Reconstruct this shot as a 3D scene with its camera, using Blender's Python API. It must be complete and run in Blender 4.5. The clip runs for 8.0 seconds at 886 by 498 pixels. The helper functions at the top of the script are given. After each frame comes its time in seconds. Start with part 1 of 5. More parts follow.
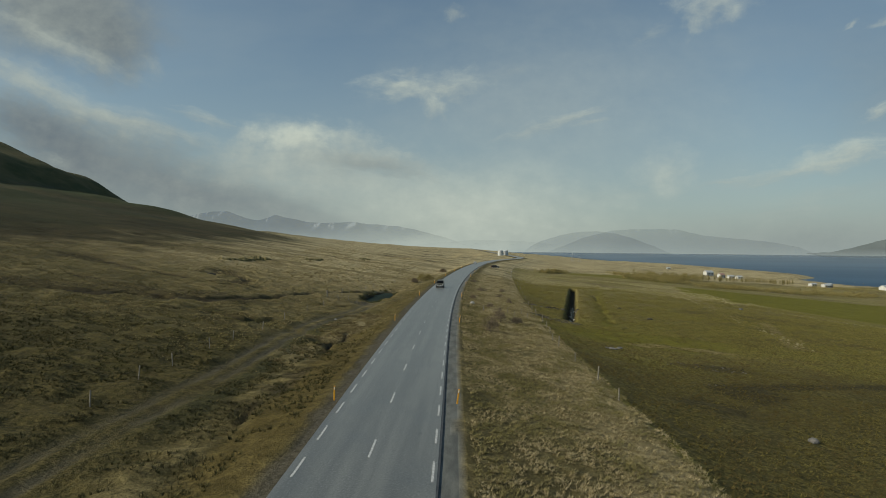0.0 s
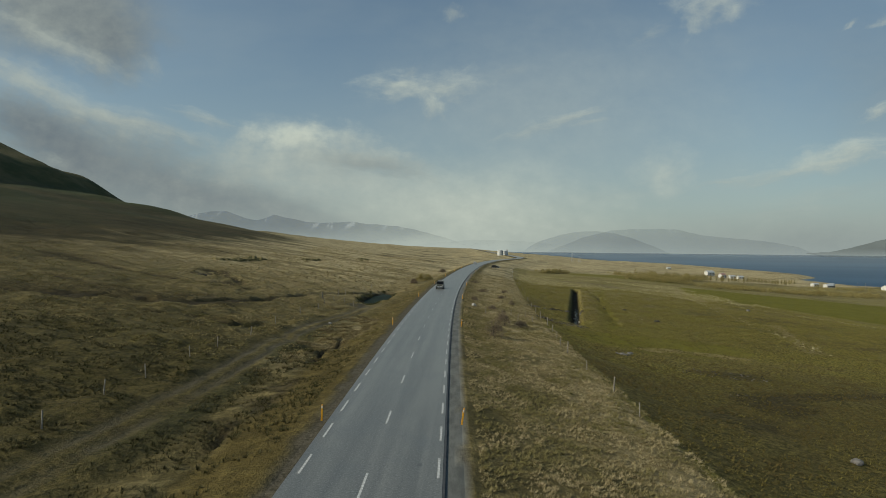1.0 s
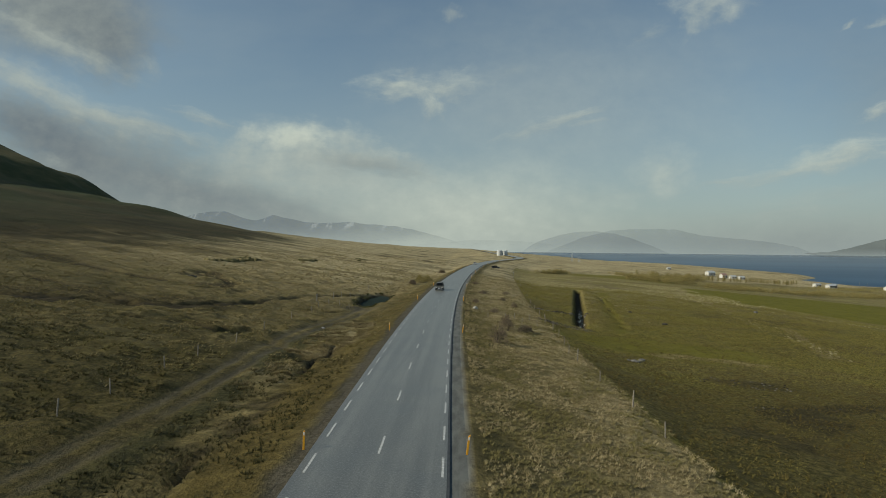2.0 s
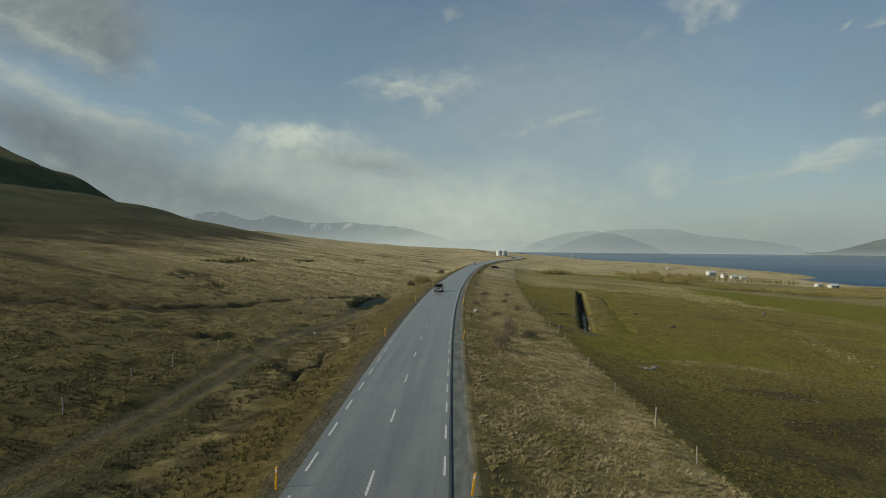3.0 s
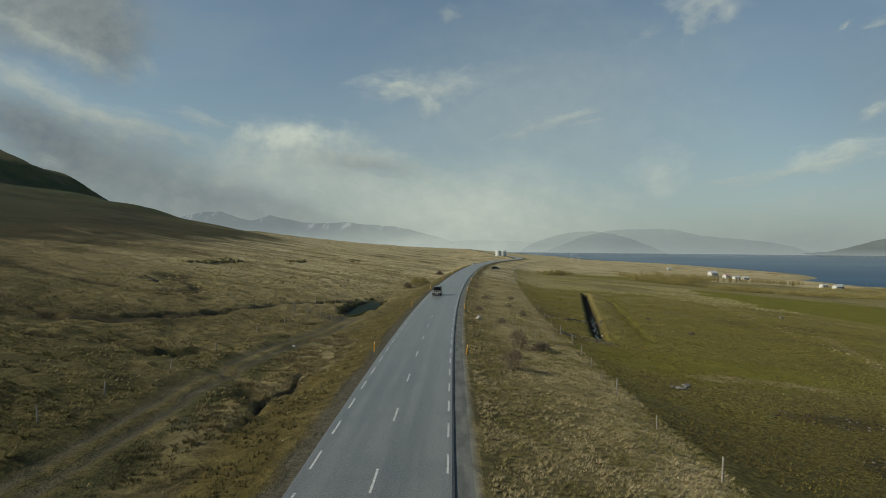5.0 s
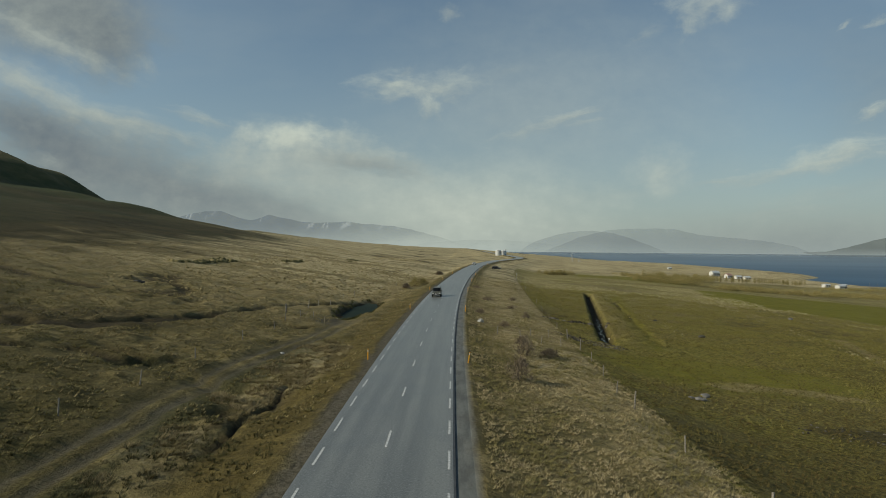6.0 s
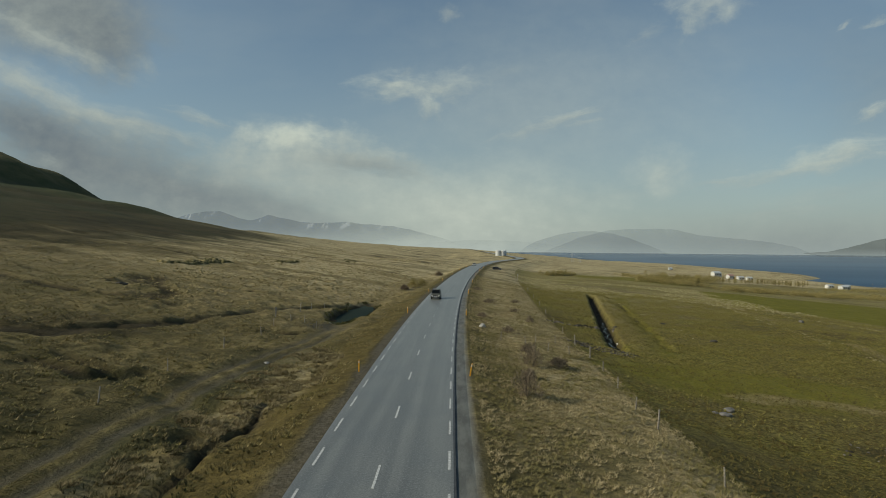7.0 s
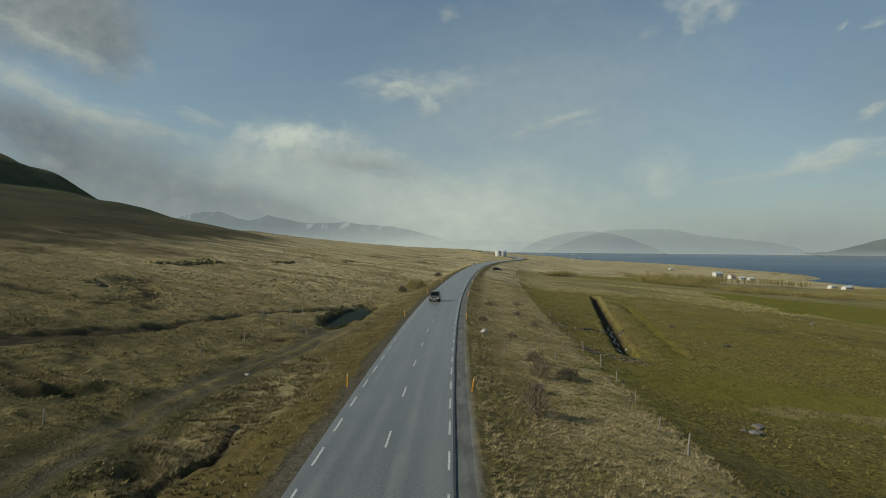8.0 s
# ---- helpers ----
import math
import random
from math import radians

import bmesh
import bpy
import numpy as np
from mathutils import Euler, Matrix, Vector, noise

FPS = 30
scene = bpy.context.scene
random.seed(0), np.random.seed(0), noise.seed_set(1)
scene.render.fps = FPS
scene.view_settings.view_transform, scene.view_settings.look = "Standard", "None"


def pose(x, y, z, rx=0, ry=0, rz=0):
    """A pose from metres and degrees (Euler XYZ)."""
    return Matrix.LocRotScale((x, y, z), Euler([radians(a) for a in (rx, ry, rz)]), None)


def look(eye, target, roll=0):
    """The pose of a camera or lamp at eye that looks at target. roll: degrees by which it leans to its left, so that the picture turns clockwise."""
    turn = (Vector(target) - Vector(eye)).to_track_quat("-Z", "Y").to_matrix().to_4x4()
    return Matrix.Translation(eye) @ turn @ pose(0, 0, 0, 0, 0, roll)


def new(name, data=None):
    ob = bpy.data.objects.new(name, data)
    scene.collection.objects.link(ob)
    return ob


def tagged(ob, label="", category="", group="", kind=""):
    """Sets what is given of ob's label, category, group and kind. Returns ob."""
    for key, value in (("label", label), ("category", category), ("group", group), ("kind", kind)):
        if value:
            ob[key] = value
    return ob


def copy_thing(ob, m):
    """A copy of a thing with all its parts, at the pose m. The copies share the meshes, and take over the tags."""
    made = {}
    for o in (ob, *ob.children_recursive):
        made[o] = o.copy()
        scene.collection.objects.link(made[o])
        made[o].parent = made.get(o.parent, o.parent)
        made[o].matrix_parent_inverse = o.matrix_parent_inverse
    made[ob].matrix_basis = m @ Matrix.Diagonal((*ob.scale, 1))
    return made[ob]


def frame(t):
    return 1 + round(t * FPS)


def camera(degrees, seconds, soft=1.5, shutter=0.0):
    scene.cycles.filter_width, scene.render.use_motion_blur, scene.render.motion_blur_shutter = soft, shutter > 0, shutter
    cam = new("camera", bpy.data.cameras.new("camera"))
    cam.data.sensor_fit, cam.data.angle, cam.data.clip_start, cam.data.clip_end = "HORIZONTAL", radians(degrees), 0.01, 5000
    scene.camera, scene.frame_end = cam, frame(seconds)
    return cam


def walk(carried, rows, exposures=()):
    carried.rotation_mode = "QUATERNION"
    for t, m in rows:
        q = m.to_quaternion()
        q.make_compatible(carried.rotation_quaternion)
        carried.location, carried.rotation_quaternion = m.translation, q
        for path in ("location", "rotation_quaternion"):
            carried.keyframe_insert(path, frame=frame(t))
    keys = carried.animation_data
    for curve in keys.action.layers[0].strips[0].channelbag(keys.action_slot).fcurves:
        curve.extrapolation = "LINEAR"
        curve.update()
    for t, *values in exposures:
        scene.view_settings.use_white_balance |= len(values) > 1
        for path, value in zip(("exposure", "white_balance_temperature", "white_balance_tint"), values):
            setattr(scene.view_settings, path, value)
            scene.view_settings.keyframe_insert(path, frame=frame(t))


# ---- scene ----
cam = camera(73.0, 8.0, soft=0.9)
METRES, EYE, TILT, LEAN, TURN = 41.5, 10.6, 0.7, 5.1, 2.3
ROWS = [
    (0.0, 0.0, 0.0, 0.0, 0.09, -0.91, -5.73),
    (0.5, -0.0026, 0.0597, -0.0018, 0.06, -0.92, -5.72),
    (1.0, -0.0049, 0.1204, -0.003, 0.01, -0.91, -5.73),
    (1.5, -0.0069, 0.1823, -0.0039, -0.03, -0.89, -5.73),
    (3.0, -0.009, 0.3701, -0.0075, -0.18, -0.87, -5.66),
    (3.5, -0.0087, 0.4335, -0.0086, -0.21, -0.85, -5.67),
    (4.0, -0.0088, 0.4969, -0.0092, -0.23, -0.85, -5.69),
    (4.5, -0.0093, 0.56, -0.0102, -0.28, -0.83, -5.68),
    (6.0, -0.0088, 0.7408, -0.0142, -0.35, -0.88, -5.65),
    (6.5, -0.0076, 0.8048, -0.0152, -0.36, -0.87, -5.66),
    (7.0, -0.0068, 0.8699, -0.0161, -0.38, -0.85, -5.67),
    (7.5, -0.0056, 0.935, -0.017, -0.41, -0.84, -5.65),
    (8.0, -0.0038, 0.9996, -0.0184, -0.42, -0.82, -5.65),
]
walk(cam, [(t, pose(0, 0, EYE, TILT, LEAN, TURN) @ pose(METRES * x, METRES * y, METRES * z, 90 + pitch, roll, yaw)) for t, x, y, z, yaw, pitch, roll in ROWS],
     [(0.0, 0.11, 6380, 5.5), (8.0, 0.11, 6380, 5.5)])

# ---- world and light ----
SUN_EL, SUN_AZ = 30.0, -106.0  # degrees; azimuth from +y towards +x
world = bpy.data.worlds.new("sky")
scene.world = world
world.use_nodes = True
wt = world.node_tree
wt.nodes.clear()


def wnode(kind, **values):
    n = wt.nodes.new(kind)
    for k, v in values.items():
        setattr(n, k, v)
    return n


def wmath(op, a, b=None, c=None, clamp=False):
    n = wnode("ShaderNodeMath", operation=op, use_clamp=clamp)
    for i, v in enumerate((a, b, c)):
        if v is None:
            continue
        if isinstance(v, (int, float)):
            n.inputs[i].default_value = v
        else:
            wt.links.new(v, n.inputs[i])
    return n.outputs[0]


def wmix(fac, a, b):
    n = wnode("ShaderNodeMix", data_type="RGBA")
    for sock, v in ((n.inputs[0], fac), (n.inputs[6], a), (n.inputs[7], b)):
        if isinstance(v, (int, float)):
            sock.default_value = v
        elif isinstance(v, tuple):
            sock.default_value = (*v, 1)
        else:
            wt.links.new(v, sock)
    return n.outputs[2]


sky = wnode("ShaderNodeTexSky", sky_type="NISHITA", sun_disc=False, sun_elevation=radians(SUN_EL),
            sun_rotation=radians(SUN_AZ), altitude=50, air_density=1.0, dust_density=0.6, ozone_density=2.5)
coord = wnode("ShaderNodeTexCoord")
sep = wnode("ShaderNodeSeparateXYZ")
wt.links.new(coord.outputs["Generated"], sep.inputs[0])
ahead = wmath("MAXIMUM", sep.outputs[1], 0.05)
su = wmath("DIVIDE", sep.outputs[0], ahead)
sv = wmath("DIVIDE", sep.outputs[2], ahead)
uv = wnode("ShaderNodeCombineXYZ")
wt.links.new(su, uv.inputs[0])
wt.links.new(sv, uv.inputs[1])


def wnoise(vec, scale, detail, rough=0.55, stretch=(1, 1, 1)):
    mp = wnode("ShaderNodeMapping")
    mp.inputs["Scale"].default_value = stretch
    wt.links.new(vec, mp.inputs[0])
    n = wnode("ShaderNodeTexNoise")
    n.inputs["Scale"].default_value, n.inputs["Detail"].default_value, n.inputs["Roughness"].default_value = scale, detail, rough
    wt.links.new(mp.outputs[0], n.inputs["Vector"])
    return n.outputs[0]


fine = wnoise(uv.outputs[0], 7.0, 8, 0.58, (1, 1.9, 1))
broad = wnoise(uv.outputs[0], 2.6, 4, 0.5, (1, 2.6, 1))
CLOUD_DARK, CLOUD_LIGHT, HAZE = (1.42, 1.75, 2.12), (6.9, 7.3, 6.3), (3.95, 4.5, 4.35)
low = wmath("POWER", 2.718, wmath("MULTIPLY", wmath("MAXIMUM", sep.outputs[2], 0.0), -5.0))
tinted = wnode("ShaderNodeMix", data_type="RGBA", blend_type="MULTIPLY")
tinted.inputs[0].default_value = 1.0
tinted.inputs[7].default_value = (1.0, 1.06, 1.0, 1)
wt.links.new(sky.outputs[0], tinted.inputs[6])
total = wmix(wmath("MULTIPLY", low, 0.92), tinted.outputs[2], HAZE)
veil = wmath("MULTIPLY", wmath("SUBTRACT", broad, 0.45), 1.8, clamp=True)
total = wmix(wmath("ADD", wmath("MULTIPLY", veil, 0.35), 0.03), total, (4.7, 5.2, 5.0))
warp = wnode("ShaderNodeVectorMath", operation="ADD")
shift = wnode("ShaderNodeCombineXYZ")
wt.links.new(wmath("MULTIPLY", wmath("SUBTRACT", broad, 0.5), 0.10), shift.inputs[0])
wt.links.new(wmath("MULTIPLY", wmath("SUBTRACT", fine, 0.5), 0.05), shift.inputs[1])
wt.links.new(uv.outputs[0], warp.inputs[0])
wt.links.new(shift.outputs[0], warp.inputs[1])
tiny = wnoise(uv.outputs[0], 26.0, 7, 0.6, (1, 1.3, 1))
CLOUD_SEEN = [total]


def cloud(u, v, wide, tall, lean, dense, tone, soft, lump, rise):
    """A cloud ahead: place across and up (tangents), half sizes, lean in degrees, density, tone from grey to sunlit,
    how soft its rim is, how lumpy, and how much lighter its top is than its base."""
    mp = wnode("ShaderNodeMapping", vector_type="TEXTURE")
    mp.inputs["Location"].default_value = (u, v, 0)
    mp.inputs["Rotation"].default_value = (0, 0, radians(lean))
    mp.inputs["Scale"].default_value = (wide, tall, 1)
    wt.links.new(warp.outputs[0], mp.inputs[0])
    far = wnode("ShaderNodeVectorMath", operation="LENGTH")
    wt.links.new(mp.outputs[0], far.inputs[0])
    part_xyz = wnode("ShaderNodeSeparateXYZ")
    wt.links.new(mp.outputs[0], part_xyz.inputs[0])
    own = wnode("ShaderNodeTexNoise", noise_dimensions="4D")
    own.inputs["Scale"].default_value, own.inputs["Detail"].default_value, own.inputs["Roughness"].default_value = 1.4, 5, 0.6
    own.inputs["W"].default_value = 10 * u + 31 * v
    wt.links.new(mp.outputs[0], own.inputs["Vector"])
    puff = wmath("SUBTRACT", own.outputs[0], 0.5)
    rim = wmath("ADD", wmath("MULTIPLY", puff, 2.0 * lump), wmath("MULTIPLY", wmath("SUBTRACT", tiny, 0.5), 0.7 * lump))
    edge = wmath("DIVIDE", wmath("ADD", wmath("SUBTRACT", 1.1, far.outputs["Value"]), rim), 1.2 * soft, clamp=True)
    edge = wmath("MULTIPLY", wmath("MULTIPLY", edge, edge), wmath("SUBTRACT", 3.0, wmath("MULTIPLY", edge, 2.0)))
    shade = wmath("ADD", wmath("MULTIPLY", wmath("ADD", puff, wmath("SUBTRACT", tiny, 0.5)), 0.35), wmath("ADD", wmath("MULTIPLY", part_xyz.outputs[1], rise), tone), clamp=True)
    CLOUD_SEEN[0] = wmix(wmath("MULTIPLY", edge, dense), CLOUD_SEEN[0], wmix(shade, CLOUD_DARK, CLOUD_LIGHT))


# broad veils of thin high cloud
cloud(0.147, 0.225, 0.466, 0.242, 0, 0.42, 0.62, 1.3, 0.4, 0)
cloud(0.686, 0.272, 0.233, 0.305, 0, 0.45, 0.12, 1.4, 0.3, 0)
cloud(0.581, 0.018, 0.380, 0.072, 0, 0.8, 0.33, 1.4, 0.3, 0)
# bright haze over the plain
cloud(-0.001, 0.050, 0.330, 0.118, 0, 1, 0.9, 1.3, 0.4, 0)
cloud(-0.192, 0.101, 0.258, 0.086, -8, 0.75, 0.74, 1.3, 0.5, 0)
# the grey bank over the fell
cloud(-0.668, 0.127, 0.355, 0.123, -12, 1, 0.2, 1, 0.6, 0.03)
cloud(-0.471, 0.094, 0.282, 0.088, -12, 1, 0.23, 1, 0.7, 0.03)
cloud(-0.737, 0.199, 0.218, 0.061, -20, 0.9, 0.13, 0.9, 0.7, 0.08)
cloud(-0.316, 0.057, 0.250, 0.048, -8, 0.85, 0.3, 1.2, 0.6, 0)
cloud(-0.559, 0.031, 0.294, 0.059, -4, 0.7, 0.36, 1.2, 0.5, 0)
# its lit upper rim
cloud(-0.723, 0.261, 0.213, 0.034, -27, 0.95, 0.64, 1.2, 0.7, 0.22)
cloud(-0.580, 0.208, 0.186, 0.027, -17, 0.85, 0.58, 1.2, 0.7, 0.2)
cloud(-0.453, 0.210, 0.087, 0.012, -17, 0.5, 0.62, 1.2, 0.9, 0.2)
cloud(-0.712, 0.142, 0.045, 0.013, -8, 0.35, 0.6, 1.2, 0.8, 0.2)
# the grey cloud overhead
cloud(-0.705, 0.421, 0.267, 0.148, -12, 1, 0.22, 0.8, 0.4, 0.05)
cloud(-0.620, 0.358, 0.118, 0.086, -30, 0.95, 0.2, 0.8, 0.5, 0.05)
cloud(-0.719, 0.343, 0.188, 0.032, -25, 0.85, 0.62, 1.2, 0.7, -0.1)
cloud(-0.537, 0.298, 0.029, 0.017, -40, 0.4, 0.5, 1.2, 0.9, 0)
# cumulus heads and their bases
cloud(-0.264, 0.143, 0.225, 0.072, -6, 0.85, 0.66, 1.2, 0.7, 0.12)
cloud(-0.163, 0.137, 0.114, 0.029, -8, 0.75, 0.36, 1.1, 0.9, 0.2)
cloud(-0.384, 0.128, 0.106, 0.048, 0, 0.5, 0.62, 1.3, 0.8, 0.15)
cloud(-0.375, 0.180, 0.046, 0.031, -10, 0.65, 0.78, 1.2, 1, 0.2)
cloud(-0.288, 0.178, 0.075, 0.038, -4, 0.9, 0.9, 1, 1, 0.2)
cloud(-0.195, 0.181, 0.052, 0.032, -15, 0.55, 0.74, 1.2, 1.1, 0.2)
cloud(-0.154, 0.158, 0.057, 0.023, -20, 0.45, 0.68, 1.2, 1.1, 0.2)
# separate puffs
cloud(-0.110, 0.265, 0.093, 0.031, -4, 0.8, 0.8, 1.2, 1, 0.2)
cloud(-0.029, 0.268, 0.077, 0.032, 4, 0.7, 0.78, 1.3, 1, 0.2)
cloud(-0.057, 0.232, 0.028, 0.028, 0, 0.6, 0.72, 1.1, 1, 0.2)
cloud(-0.096, 0.293, 0.021, 0.012, 30, 0.3, 0.62, 1.2, 1.1, 0)
cloud(0.331, 0.125, 0.069, 0.055, 8, 0.7, 0.82, 1.4, 0.7, 0.1)
cloud(0.394, 0.400, 0.077, 0.042, 6, 0.65, 0.78, 1.1, 1.1, 0.2)
cloud(0.362, 0.372, 0.023, 0.026, 0, 0.35, 0.7, 1.2, 1.1, 0)
cloud(0.294, 0.356, 0.041, 0.015, 20, 0.28, 0.62, 1.3, 1.1, 0)
cloud(-0.028, 0.388, 0.026, 0.017, 0, 0.4, 0.56, 1.2, 1, 0)
cloud(0.622, 0.368, 0.014, 0.006, 35, 0.45, 0.72, 1, 1.1, 0)
cloud(0.668, 0.371, 0.031, 0.008, 28, 0.4, 0.7, 1, 1.1, 0)
# thin streaks
cloud(0.165, 0.217, 0.078, 0.012, 20, 0.55, 0.68, 1.2, 1, 0.15)
cloud(0.105, 0.189, 0.065, 0.014, 15, 0.4, 0.64, 1.2, 1, 0.1)
cloud(0.198, 0.211, 0.042, 0.007, 8, 0.35, 0.64, 1.2, 1, 0)
cloud(0.071, 0.290, 0.042, 0.019, 10, 0.18, 0.6, 1.3, 0.9, 0)
cloud(0.615, 0.158, 0.135, 0.025, 10, 0.9, 0.86, 1.1, 0.8, 0.25)
cloud(0.534, 0.131, 0.136, 0.016, 14, 0.6, 0.7, 1.2, 0.9, 0.2)
cloud(0.434, 0.108, 0.078, 0.009, 10, 0.4, 0.64, 1.2, 1, 0.1)
cloud(0.677, 0.230, 0.050, 0.012, 17, 0.6, 0.76, 1.1, 1, 0.2)
cloud(0.607, 0.092, 0.144, 0.020, 8, 0.4, 0.6, 1.3, 0.8, 0)
cloud(0.535, 0.064, 0.172, 0.013, 6, 0.32, 0.58, 1.3, 0.8, 0)
cloud(0.241, 0.085, 0.167, 0.028, 4, 0.25, 0.68, 1.3, 0.7, 0)
total = CLOUD_SEEN[0]
bg = wnode("ShaderNodeBackground")
bg.inputs["Strength"].default_value = 0.075
wt.links.new(total, bg.inputs[0])
wt.links.new(bg.outputs[0], wnode("ShaderNodeOutputWorld").inputs[0])

sun_data = bpy.data.lights.new("sun", "SUN")
sun_data.energy, sun_data.angle, sun_data.color = 3.3, radians(0.6), (1.0, 0.88, 0.68)
sun = new("sun", sun_data)
_a, _e = radians(SUN_AZ), radians(SUN_EL)
sun.matrix_world = look((0, 0, 0), (-math.sin(_a) * math.cos(_e), -math.cos(_a) * math.cos(_e), -math.sin(_e)))

# ---- materials ----


class Mat:
    """A small builder of node materials."""

    def __init__(self, name, rough=0.9, metal=0.0, spec=0.3):
        self.m = bpy.data.materials.new(name)
        self.m.use_nodes = True
        self.t = self.m.node_tree
        self.b = self.t.nodes["Principled BSDF"]
        self.b.inputs["Roughness"].default_value = rough
        self.b.inputs["Metallic"].default_value = metal
        self.b.inputs["Specular IOR Level"].default_value = spec
        self.co = self.t.nodes.new("ShaderNodeTexCoord").outputs["Object"]

    def link(self, a, b):
        if isinstance(a, (int, float)):
            b.default_value = a
        elif isinstance(a, tuple):
            b.default_value = (*a, 1) if len(a) == 3 and b.type == "RGBA" else a
        else:
            self.t.links.new(a, b)

    def noise(self, scale, detail=4, rough=0.6, stretch=(1, 1, 1), vec=None):
        mp = self.t.nodes.new("ShaderNodeMapping")
        mp.inputs["Scale"].default_value = stretch
        self.link(vec or self.co, mp.inputs[0])
        n = self.t.nodes.new("ShaderNodeTexNoise")
        n.inputs["Scale"].default_value, n.inputs["Detail"].default_value, n.inputs["Roughness"].default_value = scale, detail, rough
        self.t.links.new(mp.outputs[0], n.inputs["Vector"])
        return n.outputs[0]

    def voronoi(self, scale):
        n = self.t.nodes.new("ShaderNodeTexVoronoi")
        n.inputs["Scale"].default_value = scale
        self.link(self.co, n.inputs["Vector"])
        return n.outputs[0]

    def attr(self, name):
        n = self.t.nodes.new("ShaderNodeAttribute")
        n.attribute_name = name
        return n.outputs["Fac"]

    def math(self, op, a, b=0.0, clamp=False):
        n = self.t.nodes.new("ShaderNodeMath")
        n.operation, n.use_clamp = op, clamp
        self.link(a, n.inputs[0])
        self.link(b, n.inputs[1])
        return n.outputs[0]

    def ramp(self, fac, lo, hi):
        n = self.t.nodes.new("ShaderNodeMapRange")
        n.interpolation_type = "SMOOTHSTEP"
        n.inputs["From Min"].default_value, n.inputs["From Max"].default_value = lo, hi
        self.link(fac, n.inputs[0])
        return n.outputs[0]

    def mix(self, fac, a, b, blend="MIX"):
        n = self.t.nodes.new("ShaderNodeMix")
        n.data_type, n.blend_type = "RGBA", blend
        self.link(fac, n.inputs[0])
        self.link(a, n.inputs[6])
        self.link(b, n.inputs[7])
        return n.outputs[2]

    def colour(self, c):
        self.link(c, self.b.inputs["Base Color"])
        return self

    def bump(self, h, strength=0.5, dist=0.05):
        n = self.t.nodes.new("ShaderNodeBump")
        n.inputs["Strength"].default_value, n.inputs["Distance"].default_value = strength, dist
        self.link(h, n.inputs["Height"])
        self.t.links.new(n.outputs[0], self.b.inputs["Normal"])
        return self

    def island(self):
        return self.t.nodes.new("ShaderNodeNewGeometry").outputs["Random Per Island"]

    def each(self):
        return self.t.nodes.new("ShaderNodeObjectInfo").outputs["Random"]


def plain(name, a, b, scale=3.0, rough=0.8, metal=0.0, spec=0.4, bump=0.0):
    m = Mat(name, rough, metal, spec)
    n = m.noise(scale, 5)
    m.colour(m.mix(m.ramp(n, 0.3, 0.7), a, b))
    if bump:
        m.bump(m.noise(scale * 4, 4), 0.6, bump)
    return m.m


